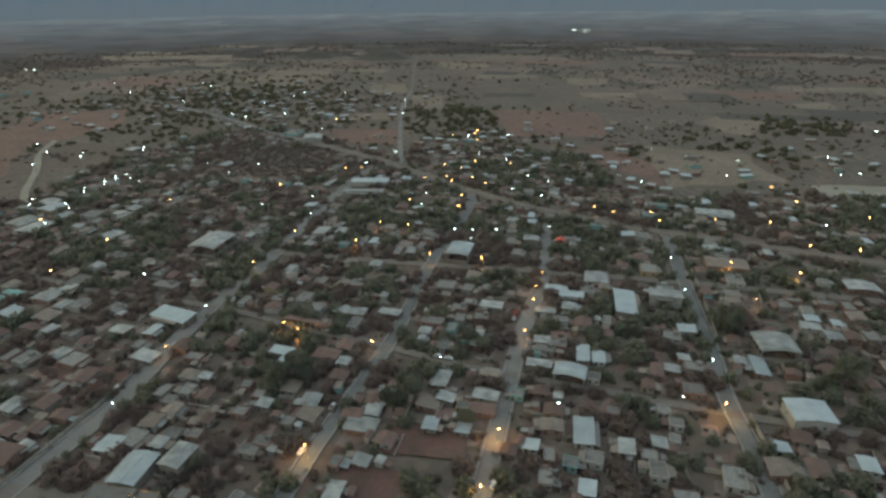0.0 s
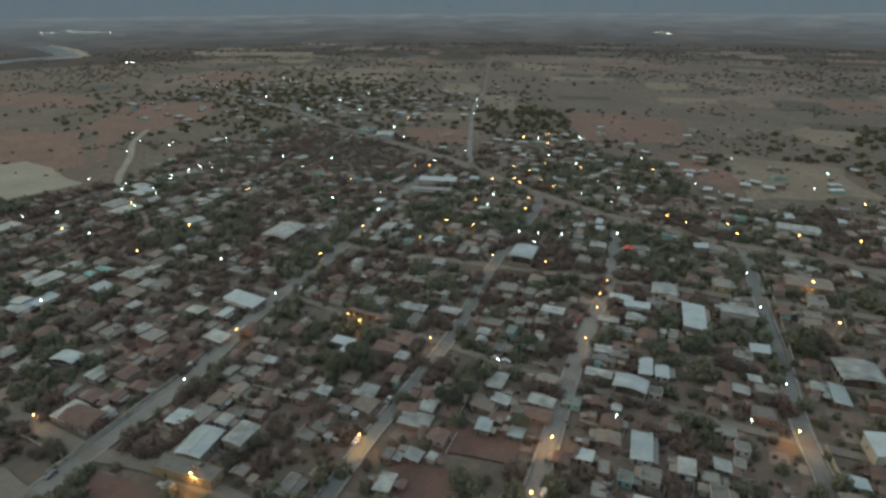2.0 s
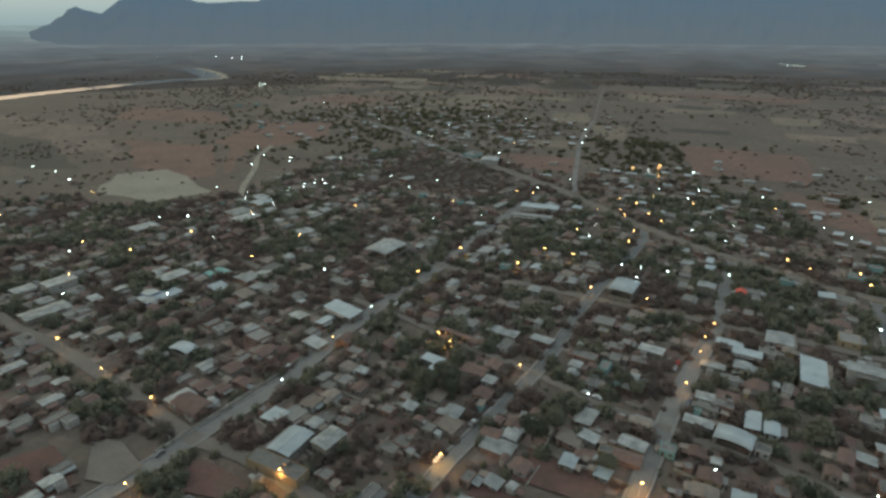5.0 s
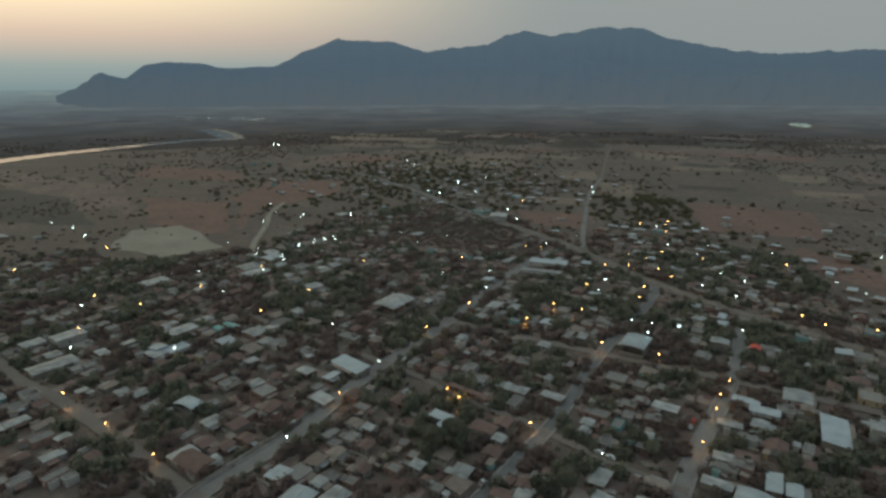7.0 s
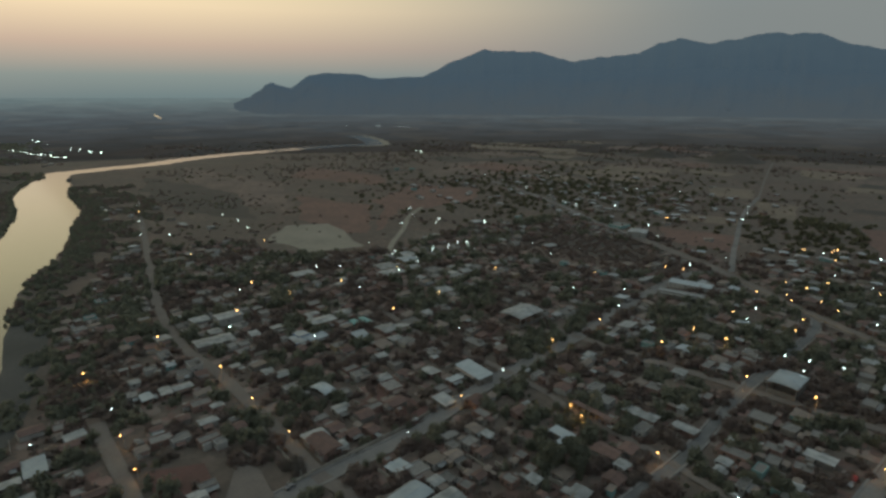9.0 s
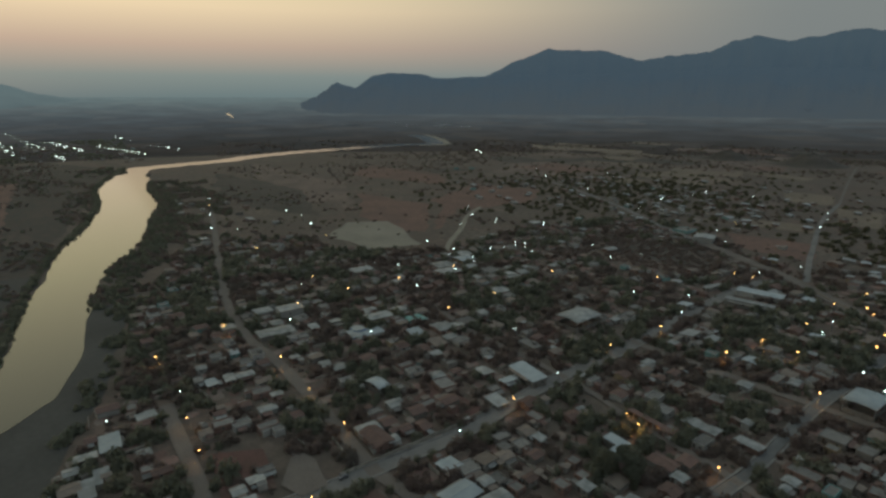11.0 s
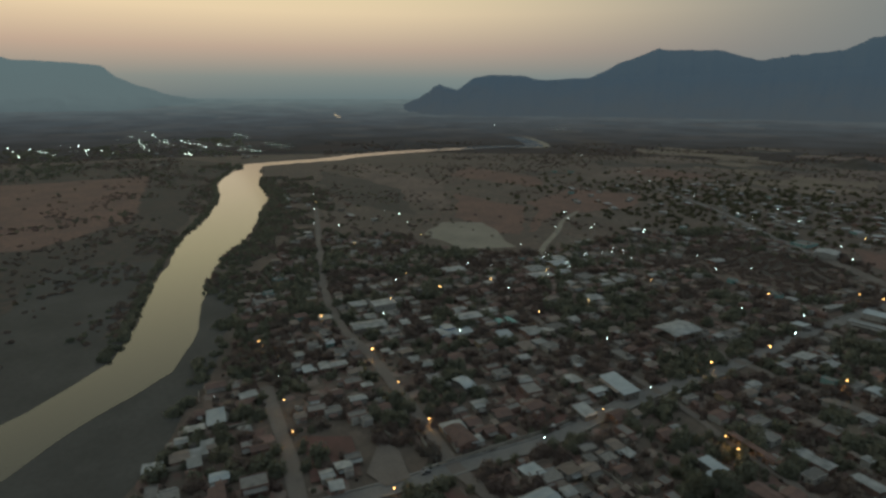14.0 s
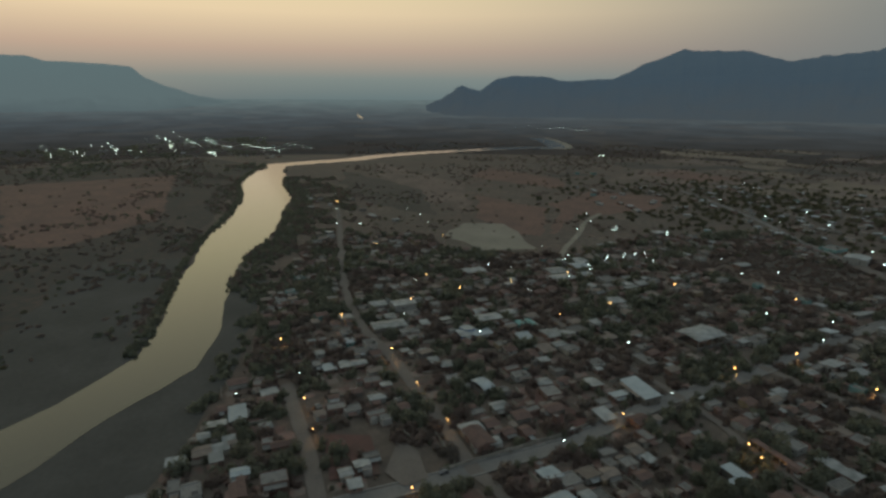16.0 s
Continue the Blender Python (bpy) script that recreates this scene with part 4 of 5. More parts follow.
HOMES_I = [
    (-242.8, 239.6, 9.4, 12.3, 1), (-275, 202.1, 6, 5, 2), (56.8, 339.8, 9.2, 7.4, 0), (-298.8, 173.2, 9.1, 6.2, 2),
    (-212.3, 273.4, 12.1, 11.5, 0), (-207.9, 280.9, 7.6, 10.5, 0), (-291.1, 201.2, 11.6, 22.2, 0), (-278.4, 221.7, 6.8, 5.5, 0),
    (226.7, 276, 15.4, 11.3, 0), (-206.9, 291.4, 10.5, 12.4, 2), (-203, 306, 5.6, 5.7, 0), (-258.8, 262, 10.8, 16.9, 0),
    (-68.5, 362.2, 5.9, 10, 0), (-303.1, 210.6, 8.6, 7.3, 0), (-321.3, 186.6, 10.4, 7.9, 0), (-82, 362.5, 8.5, 11.7, 0),
    (-256.7, 280.1, 8.3, 8.2, 0), (-202.9, 325.3, 9, 7.7, 2), (-124.5, 363.5, 7.9, 12, 2), (-327.9, 205.5, 8.7, 8.3, 2),
]
HOMES_J = [
    (-327.9, 205.5, 8.7, 8.3, 2), (-313.9, 229.7, 10.8, 16.3, 0), (-329.6, 218.6, 9.3, 11.5, 0), (-286.7, 282.8, 9, 9.7, 2),
    (-313.7, 253.6, 8.5, 8, 2), (-211.1, 353.6, 6.5, 7, 2), (-166.2, 382.7, 8.3, 7.7, 2), (-224, 358.8, 13.1, 12.8, 0),
    (-352.2, 250.4, 11.5, 9.2, 2), (-352.1, 261.5, 9.6, 9.7, 2), (-373.9, 254.4, 9.9, 9.8, 2), (-234, 395.9, 7.1, 12.8, 0),
    (-239.3, 400.5, 9.4, 7.5, 0), (-285.7, 374.8, 14.5, 20.5, 0), (-233.4, 411.7, 8.1, 9.1, 0), (-258.2, 400.1, 13.3, 12.2, 2),
    (-348, 331.2, 12.2, 18.8, 0), (-95.4, 471.9, 5, 18.4, 0), (-278.5, 397.1, 8.9, 10, 0), (-300.7, 385.4, 16.1, 16.2, 0),
]
HOMES_K = [
    (-300.7, 385.4, 16.1, 16.2, 0), (-298.5, 416, 14.7, 15.7, 1), (-309, 428.2, 15.7, 12.3, 0), (-477.3, 297.9, 11.1, 19.3, 2),
    (-205.3, 532.6, 8.3, 13.6, 0), (-475.4, 338.4, 12, 12.1, 2), (-318.8, 583.8, 11.1, 12.6, 0), (-172.4, 667.6, 16.9, 19.8, 2),
]

for row in (HOMES_A, HOMES_B, HOMES_C, HOMES_D, HOMES_E, HOMES_F, HOMES_G, HOMES_H, HOMES_I, HOMES_J, HOMES_K):
    for x, y, a, b, roof in row:
        if off_road(x, y, 1.5) and not any(q[:2] == (x, y) for q in RECT):
            house(x, y, a, b, roof, -14 + RNG.uniform(-4, 4) - (4 if x < -150 else 0))

for x, y, a, b, roof, turn, h, wall in ((-252, 236, 9, 7, 1, -16, 3.2, 5), (-246, 228, 6, 6, 0, -16, 2.8, 5), (-234, 277, 10, 4, 5, -20, 2.4, 4), (-238, 271, 7, 4, 5, -20, 2.4, 4), (76, 342, 5, 5, 6, -15, 2.8, 2)):
    house(x, y, a, b, roof, turn, h, True, wall)

TOWN = [(-200, 30), (-300, 110), (-400, 165), (-560, 290), (-480, 395), (-395, 390), (-340, 440), (-330, 560), (-240, 720), (-120, 640), (-60, 570), (40, 620), (140, 560), (150, 430), (300, 440), (420, 400), (460, 180), (300, 110), (130, 50)]
BARE = [(-164, 122, 14), (-122, 124, 12), (-6, 160, 15), (-25, 143, 12), (-170, 545, 60), (-80, 650, 50), (-430, 430, 60), (-150, 105, 12), (-192, 120, 14), (-15, 430, 12)]


def inside(x, y, outline):
    hit = False
    for (x0, y0), (x1, y1) in zip(outline, outline[1:] + outline[:1]):
        if (y0 > y) != (y1 > y) and x < (x1 - x0) * (y - y0) / (y1 - y0) + x0:
            hit = not hit
    return hit


def in_town(x, y):
    return inside(x, y, TOWN)


def bare(x, y):
    return any(math.hypot(x - q[0], y - q[1]) < q[2] for q in BARE)


FOOT_ARRAY = [np.zeros((0, 3))]


def clear_of(x, y, r, gap=0.5):
    if len(FOOT_ARRAY[0]) != len(FOOT):
        FOOT_ARRAY[0] = np.array(FOOT)
    f = FOOT_ARRAY[0]
    return bool(np.all(np.hypot(f[:, 0] - x, f[:, 1] - y) > (f[:, 2] + r) * gap))


RECT_ARRAY = [np.zeros((0, 5))]


def beside_houses(x, y, margin):
    """Whether a plant at (x, y) stands clear of every house wall by the margin."""
    if len(RECT_ARRAY[0]) != len(RECT):
        RECT_ARRAY[0] = np.array(RECT)
    q = RECT_ARRAY[0]
    t = np.radians(q[:, 4])
    dx, dy = x - q[:, 0], y - q[:, 1]
    u, w = np.cos(t) * dx + np.sin(t) * dy, np.cos(t) * dy - np.sin(t) * dx
    return bool(np.all((np.abs(u) > q[:, 2] / 2 + margin) | (np.abs(w) > q[:, 3] / 2 + margin)))


c13, s13 = math.cos(radians(-14)), math.sin(radians(-14))
fills = []
for i in range(-60, 60):
    for j in range(-12, 76):
        u, w = i * 10.5 + RNG.uniform(-3.5, 3.5), j * 11.5 + RNG.uniform(-3.5, 3.5)
        x, y = c13 * u - s13 * w, s13 * u + c13 * w
        if in_town(x, y) and not bare(x, y):
            fills.append((math.hypot(x, y), x, y))
fills.sort()
singles = 0
for r, x, y in fills:
    a, b = RNG.uniform(3.6, 8.5), RNG.uniform(4, 9.5)
    wild = noise.noise((x * 0.02, y * 0.02, 15.0))
    dense = (0.46 if -140 < x < 130 and y < 420 else 0.36 if x > 130 else 0.34) - 0.5 * wild
    kind = RNG.choice((0, 2, 2, 2, 2, 3, 3, 3, 4, 4)) if r < 260 or x < -130 else RNG.choice((0, 1, 2, 2, 2, 2, 3, 3, 4, 4))
    if RNG.random() > dense or not off_road(x, y, 0.5 * max(a, b) + 1.2) or not clear_of(x, y, 0.5 * math.hypot(a, b), 0.74):
        continue
    turn = -14 + RNG.uniform(-5, 5)
    if singles < 110 and r < 300:
        singles += 1
        house(x, y, a, b, kind, turn)
    else:
        far_house(x, y, a, b, kind, turn)

# sheds and lean-tos built against the houses
AN = random.Random(41)
for x, y, a, b, turn in list(RECT):
    if math.hypot(x, y) > 560:
        continue
    for k in range(AN.choice((0, 0, 1, 1, 2))):
        w, d = AN.uniform(1.5, 3.2), AN.uniform(1.8, 4.0)
        c, q = math.cos(radians(turn)), math.sin(radians(turn))
        if AN.random() < 0.5:
            u, t = AN.choice((-1, 1)) * (a / 2 + w / 2 + AN.uniform(0.1, 2.5)), AN.uniform(-0.5, 0.5) * b
        else:
            u, t = AN.uniform(-0.5, 0.5) * a, AN.choice((-1, 1)) * (b / 2 + d / 2 + AN.uniform(0.1, 2.5))
        px, py = x + c * u - q * t, y + q * u + c * t
        if in_town(px, py) and off_road(px, py, 0.5 * max(w, d) + 0.6) and beside_houses(px, py, 0.5 * min(w, d)):
            far_house(px, py, w, d, AN.choice((0, 2, 2, 2, 3, 3, 4, 4, 4)), turn + AN.uniform(-6, 6))

# lots: each plot has trodden earth of its own tone, and here and there a block wall along its edge
v, f, wv = [], [], Shape()
for k, (r, x, y) in enumerate(fills):
    w, d, q = RNG.uniform(4, 9), RNG.uniform(4, 9), radians(-14 + RNG.uniform(-8, 8))
    c, s = math.cos(q), math.sin(q)
    if not off_road(x, y, 2):
        continue
    z, n = 0.03 + 0.00012 * k, len(v)
    v += [(x + c * i * w - s * j * d, y + s * i * w + c * j * d, z) for i, j in ((-.6, -.5), (.1, -.62), (.6, -.4), (.55, .5), (0, .6), (-.5, .45))]
    f.append(tuple(range(n, n + 6)))
    if RNG.random() < 0.3 and off_road(x, y, 9):
        a, h = RNG.uniform(5, 12), RNG.uniform(1.4, 2.1)
        if RNG.random() < 0.5:
            q += math.pi / 2
        c, s = math.cos(q), math.sin(q)
        px, py = x + 5 * s, y - 5 * c
        wv.add([(px + c * i * a - s * j * 0.2, py + s * i * a + c * j * 0.2, zz) for zz in (-0.1, h) for i, j in ((-.5, -.5), (.5, -.5), (.5, .5), (-.5, .5))],
               [(4, 5, 6, 7), (0, 1, 5, 4), (1, 2, 6, 5), (2, 3, 7, 6), (3, 0, 4, 7)])
M_LOTS_TINT = M_LOTS.node_tree
gi, hs = M_LOTS_TINT.nodes.new("ShaderNodeNewGeometry"), M_LOTS_TINT.nodes.new("ShaderNodeHueSaturation")
mr_ = M_LOTS_TINT.nodes.new("ShaderNodeMapRange")
mr_.inputs["To Min"].default_value, mr_.inputs["To Max"].default_value = 0.6, 1.35
pb = M_LOTS_TINT.nodes["Principled BSDF"]
M_LOTS_TINT.links.new(gi.outputs["Random Per Island"], mr_.inputs["Value"])
M_LOTS_TINT.links.new(mr_.outputs[0], hs.inputs["Value"])
M_LOTS_TINT.links.new(pb.inputs["Base Color"].links[0].from_socket, hs.inputs["Color"])
M_LOTS_TINT.links.new(hs.outputs[0], pb.inputs["Base Color"])
tagged(new("lots", mesh_of("lots", v, f, M_LOTS)), "trodden reddish and grey earth of village lots", "ground", kind="structure")
tagged(new("lot_walls", wv.mesh("lot_walls", M_BLOCK)), "low block walls between village lots", "walls", kind="stuff")

# ---- plants ----
def leaf_cloud(r, lobes, count, size, flat=0.75):
    """Small leaf clumps spread over the outsides of several rounded lobes: vertices and faces about the crown's foot."""
    v, f = [], []
    for k in range(count):
        cx, cy, cz, cr = lobes[k % len(lobes)]
        d = Vector((r.gauss(0, 1), r.gauss(0, 1), r.gauss(0.25, 1))).normalized()
        p = Vector((cx, cy, cz)) + Vector((d.x, d.y, d.z * flat)) * cr * r.uniform(0.72, 1.05)
        t = (d + 0.7 * Vector((r.gauss(0, 1), r.gauss(0, 1), r.gauss(0, 1)))).normalized()
        e1 = t.orthogonal().normalized()
        e2 = t.cross(e1)
        s = size * r.uniform(0.6, 1.3)
        q = len(v)
        v += [p + e1 * s, p + e2 * s - e1 * s * 0.5, p - e2 * s * 0.9 - e1 * s * 0.6]
        f.append((q, q + 1, q + 2))
    return v, f


def lobes_of(r, radius, height):
    out = [(0, 0, height, radius * 0.75)]
    for k in range(r.randint(4, 6)):
        a = r.uniform(0, 6.28)
        out.append((math.cos(a) * radius * 0.55, math.sin(a) * radius * 0.55, height + r.uniform(-0.35, 0.3) * radius, radius * r.uniform(0.4, 0.6)))
    return out


def tree_model(seed, leaf, radius, height, label, count=420):
    r = random.Random(seed)
    base = new("tree")
    lobes = lobes_of(r, radius, height)
    s = Shape().tube(0, 0, -0.3, height * 0.62, 0.28, 0.16)
    for cx, cy, cz, cr in lobes[1:]:
        a, b = Vector((0, 0, height * 0.5)), Vector((cx, cy, cz))
        d = (b - a).normalized()
        e1 = d.orthogonal().normalized() * 0.09
        e2 = d.cross(e1)
        s.add([a + e1, a + e2, a - e1, a - e2, b], [(0, 1, 4), (1, 2, 4), (2, 3, 4), (3, 0, 4)])
    part("trunk", s.mesh("trunk", M_BARK), base)
    v, f = leaf_cloud(r, lobes, count * 4, radius * (0.085 if leaf < 2 else 0.07))
    part("crown", mesh_of("crown", v, f, M_LEAF[leaf]), base)
    return tagged(base, label, "tree", "village trees")


MODELS = [tree_model(k, leaf, rad, hgt, label, n) for k, (leaf, rad, hgt, label, n) in enumerate((
    (0, 3.6, 5.0, "dense dark green shade tree", 520), (0, 2.8, 4.2, "rounded dark green tree in a yard", 420), (0, 4.6, 6.2, "broad dark green mango tree", 640),
    (1, 3.2, 4.8, "olive green tree with a loose crown", 420), (1, 2.6, 3.8, "small olive tree in a dusty yard", 360), (2, 3.4, 4.8, "dry reddish-brown tree almost bare of leaves", 300), (2, 2.7, 3.8, "small dry brown tree in a yard", 240)))]
TR = random.Random(23)
spots = []
for k in range(34000):
    x, y = TR.uniform(-560, 440), TR.uniform(40, 720)
    big = TR.random()
    if not in_town(x, y) or bare(x, y):
        continue
    wood = noise.noise((x * 0.022, y * 0.022, 3.3)) + 0.5 * noise.noise((x * 0.06, y * 0.06, 8.3))
    thin = 0.66 if x > -140 and y < 420 else 0.62 if y < 380 else 0.46
    if TR.random() > thin + 0.6 * wood + 0.35 * noise.noise((x * 0.02, y * 0.02, 15.0)) or not off_road(x, y, 0.7) or not beside_houses(x, y, 0.9):
        continue
    spots.append((x, y, big, 0.6 + 0.8 * noise.noise((x * 0.03, y * 0.03, 5.5))))
near = sorted(spots, key=lambda q: math.hypot(q[0], q[1]))
KNOWN = [(-62, 205, 2, 1.3), (-68, 196, 2, 1.2), (-58, 198, 0, 1.2), (-20, 180, 2, 1.25), (-12, 188, 0, 1.2), (166, 192, 2, 1.5), (8, 171, 0, 1.0), (12, 225, 0, 1.2), (18, 220, 0, 1.1), (-85, 150, 1, 1.0), (140, 240, 0, 1.4), (134, 232, 2, 1.1)]
for x, y, k, s in KNOWN:
    m = pose(x, y, 0.3, 0, 0, TR.uniform(0, 360)) @ Matrix.Scale(s, 4)
    ob = copy_thing(MODELS[k], m)
    ob.scale = (s, s, s)
for x, y, big, tone in near[:285]:
    k = TR.choice((0, 1, 2, 1) if tone > 0.57 else (3, 4, 5, 6, 5, 6, 1))
    s = TR.uniform(0.6, 1.15)
    ob = copy_thing(MODELS[k], pose(x, y, 0.3, 0, 0, TR.uniform(0, 360)))
    ob.scale = (s, s, s * TR.uniform(0.8, 1.1))
for k, ob in enumerate(MODELS):
    ob.matrix_basis = pose(40 + 14 * k, 40, 0.05)


def thicket(name, places, mat, label, clumps, seed, slim=1.0):
    """A wood of many low trees and bushes in one mesh: places of (x, y, radius, height); fewer and larger leaf clumps far off."""
    r = np.random.RandomState(seed)
    every = np.array(places)
    away = np.hypot(every[:, 0], every[:, 1])
    blocks = []
    for low, high, share in ((0, 250, 2.0), (250, 400, 1.0), (400, 700, 0.5), (700, 9000, 0.3)):
        pl = every[(away >= low) & (away < high)]
        n, c_n = len(pl), max(10, int(clumps * share))
        if not n:
            continue
        d = r.normal(size=(n, c_n, 3))
        d[:, :, 2] = np.abs(d[:, :, 2]) * 0.9
        d /= np.linalg.norm(d, axis=2, keepdims=True)
        # every crown is lopsided: three swellings of its own
        swell = r.normal(size=(n, 3, 3))
        swell /= np.linalg.norm(swell, axis=2, keepdims=True)
        lump = 0.72 + 0.36 * np.clip(np.einsum("nck,nsk->ncs", d, swell).max(axis=2, keepdims=True), 0, 1)
        out = r.uniform(0.4, 1.08, (n, c_n, 1)) * lump
        c = d * out * pl[:, None, 2:3]
        c[:, :, 2] = d[:, :, 2] * out[:, :, 0] * pl[:, None, 3] + 0.2
        c[:, :, 0] += pl[:, None, 0]
        c[:, :, 1] += pl[:, None, 1]
        t = d + 0.7 * r.normal(size=d.shape)
        t /= np.linalg.norm(t, axis=2, keepdims=True)
        e1 = np.cross(t, (0.0, 0.0, 1.0))
        e1 /= np.linalg.norm(e1, axis=2, keepdims=True) + 1e-6
        e2 = np.cross(t, e1)
        s = pl[:, None, 2:3] * r.uniform(2.0, 3.8, (n, c_n, 1)) / math.sqrt(c_n)
        blocks.append(np.stack([c + e1 * s * slim, c + e2 * s / slim - e1 * s * 0.5, c - e2 * s * 0.9 / slim - e1 * s * 0.6], 2).reshape(-1, 3))
    v = np.concatenate(blocks)
    me = bpy.data.meshes.new(name)
    me.from_pydata(v.tolist(), [], np.arange(len(v)).reshape(-1, 3).tolist())
    me.materials.append(mat)
    return tagged(new(name, me), label, "trees", kind="stuff")


rest = near[285:]
green = [(x, y, 1.6 + 3.2 * big ** 2, 2.4 + 4.2 * big) for x, y, big, tone in rest if tone > 0.57]
brown = [(x, y, 1.6 + 3.0 * big ** 2, 1.8 + 3.4 * big) for x, y, big, tone in rest if tone <= 0.57]
for k in range(14000):
    x, y = TR.uniform(-560, 440), TR.uniform(40, 720)
    if in_town(x, y) and not bare(x, y) and off_road(x, y, 1.0) and beside_houses(x, y, 0.8):
        (brown if TR.random() < 0.6 else green).append((x, y, TR.uniform(0.6, 1.4), TR.uniform(0.6, 1.8)))
for k in range(900):
    x, y = TR.uniform(-235, -105), TR.uniform(500, 640)
    if off_road(x, y, 2) and beside_houses(x, y, 2):
        brown.append((x, y, TR.uniform(0.8, 2.6), TR.uniform(0.6, 1.8)))
thicket("tree_cover", green, M_LEAF[0], "dark green trees and bushes among the houses", 110, 1)
thicket("dry_brush", brown, M_LEAF[2], "dry brown brush and leafless trees among the houses", 100, 2, 2.0)
banks = []
for line, spread, count in ((BANK_NEAR[1:12], 14, 500), (BANK_FAR[4:], 16, 420)):
    pts = smooth_line(line, 6)
    for k in range(count):
        p = TR.choice(pts)
        off = TR.uniform(2, spread + 16) if count == 500 else TR.uniform(1, 6)
        n_ = Vector((0.55, 0.83)) if count == 500 else Vector((-0.5, -0.86))
        q = p + (n_ * off)
        if count == 500 and q.x > -440 and q.y < 150:
            continue
        banks.append((q.x, q.y, TR.uniform(1.6, 3.8), TR.uniform(1.6, 4)))
for k in range(900):
    x, y = TR.uniform(-420, -170), TR.uniform(20, 220)
    w = noise.noise((x * 0.03, y * 0.03, 12.0))
    if 0.62 * (-x) - 96 < y < 0.62 * (-x) - 20 and w > -0.15 and off_road(x, y, 2) and beside_houses(x, y, 2):
        banks.append((x, y, TR.uniform(1.6, 4.5), TR.uniform(2, 5.5)))
dry_banks = []
pts = smooth_line(BANK_NEAR[1:10], 6)
for k in range(2600):
    p, off = TR.choice(pts), 95 * TR.random() ** 1.3
    x, y = p.x + 0.5 * off, p.y + 0.86 * off
    if (x < -430 or y > 165) and off_road(x, y, 2) and beside_houses(x, y, 2) and noise.noise((x * 0.02, y * 0.02, 4.0)) > -0.3 + off * 0.003:
        (banks if TR.random() < 0.55 else dry_banks).append((x, y, TR.uniform(1.2, 3.6), TR.uniform(1.5, 4.2)))
pts = smooth_line(BANK_FAR[4:], 6)
for k in range(2600):
    p, off = TR.choice(pts), 4 + 230 * TR.random() ** 1.8
    x, y = p.x - 0.4 * off, p.y - 0.9 * off
    if noise.noise((x * 0.012, y * 0.02, 14.0)) > -0.05 + off * 0.0012:
        (banks if TR.random() < 0.35 else dry_banks).append((x, y, TR.uniform(1.0, 3.2), TR.uniform(0.6, 2.4)))
for k in range(2400):
    x, y = TR.uniform(-2150, -1190), TR.uniform(60, 1000)
    if y < 0.44 * -x - 15 and noise.noise((x * 0.004, y * 0.007, 24.0)) > TR.uniform(-0.1, 0.35) * (-x / 1500):
        banks.append((x, y, TR.uniform(3, 7), TR.uniform(1.5, 3.5)))
thicket("bank_trees", banks, M_LEAF[0], "dark bushes and trees along the river banks", 90, 3)
thicket("bank_scrub", dry_banks, M_LEAF[2], "dry brown brush beside the river", 70, 8, 1.4)
plain, dry = [], []
for k in range(30000):
    a, r = radians(TR.uniform(-50, 102)), 330 + 1700 * TR.random() ** 0.8
    x, y = -r * math.sin(a), r * math.cos(a)
    w = noise.noise((x * 0.004, y * 0.007, 6.0)) + 0.6 * noise.noise((x * 0.02, y * 0.02, 2.0))
    hedge = abs(noise.noise((x * 0.0045, y * 0.0045, 9.0))) < 0.02
    if in_town(x, y) or (w < TR.uniform(-0.15, 0.4) and not hedge) or not off_road(x, y, 3) or (x < -230 and 0.45 * (-x) - 165 < y < 0.62 * (-x) - 40) or (-1340 < x < -1130 and y > 500) or (TR.random() < 0.7 and any(inside(x, y, q) for q in OPEN_FIELDS)):
        continue
    q = 1 + r / 1600
    (plain if hedge or TR.random() < 0.10 else dry).append((x, y, q * TR.uniform(0.6, 1.8), q * TR.uniform(0.35, 1.0)))
for x0, y0, sx, sy, n in ((-330, 900, 140, 150, 900), (30, 690, 60, 50, 170), (400, 680, 45, 28, 150), (25, 800, 45, 16, 90), (260, 560, 60, 40, 110)):
    for k in range(n):
        x, y = TR.gauss(x0, sx), TR.gauss(y0, sy)
        if off_road(x, y, 4) and not any(inside(x, y, q) for q in OPEN_FIELDS):
            plain.append((x, y, TR.uniform(2.0, 4.6), TR.uniform(2.0, 4.6)))
thicket("plain_trees", plain, M_LEAF[1], "scattered dark trees and hedges on the plain", 60, 4)
thicket("plain_scrub", dry, M_LEAF[2], "scattered dry brown scrub on the plain", 44, 5, 1.3)

# ---- outlying homes, as far settlements ----
OUT = random.Random(31)
hamlets = [(-330, 880, 130, 80, 120), (-180, 780, 60, 50, 60), (40, 610, 55, 45, 60), (190, 500, 40, 30, 22), (-700, 400, 60, 25, 14), (-1750, 600, 220, 130, 70), (260, 640, 90, 50, 12), (380, 520, 60, 30, 10), (-520, 340, 60, 25, 12), (-420, 760, 60, 40, 10)]
for x0, y0, sx, sy, n in hamlets:
    for k in range(n):
        x, y = OUT.gauss(x0, sx), OUT.gauss(y0, sy)
        if off_road(x, y, 6) and clear_of(x, y, 7, 0.9):
            far_house(x, y, OUT.uniform(5, 11), OUT.uniform(5, 10), OUT.choice((0, 0, 1, 1, 2, 4)), OUT.uniform(-30, 10))

join_far_houses()

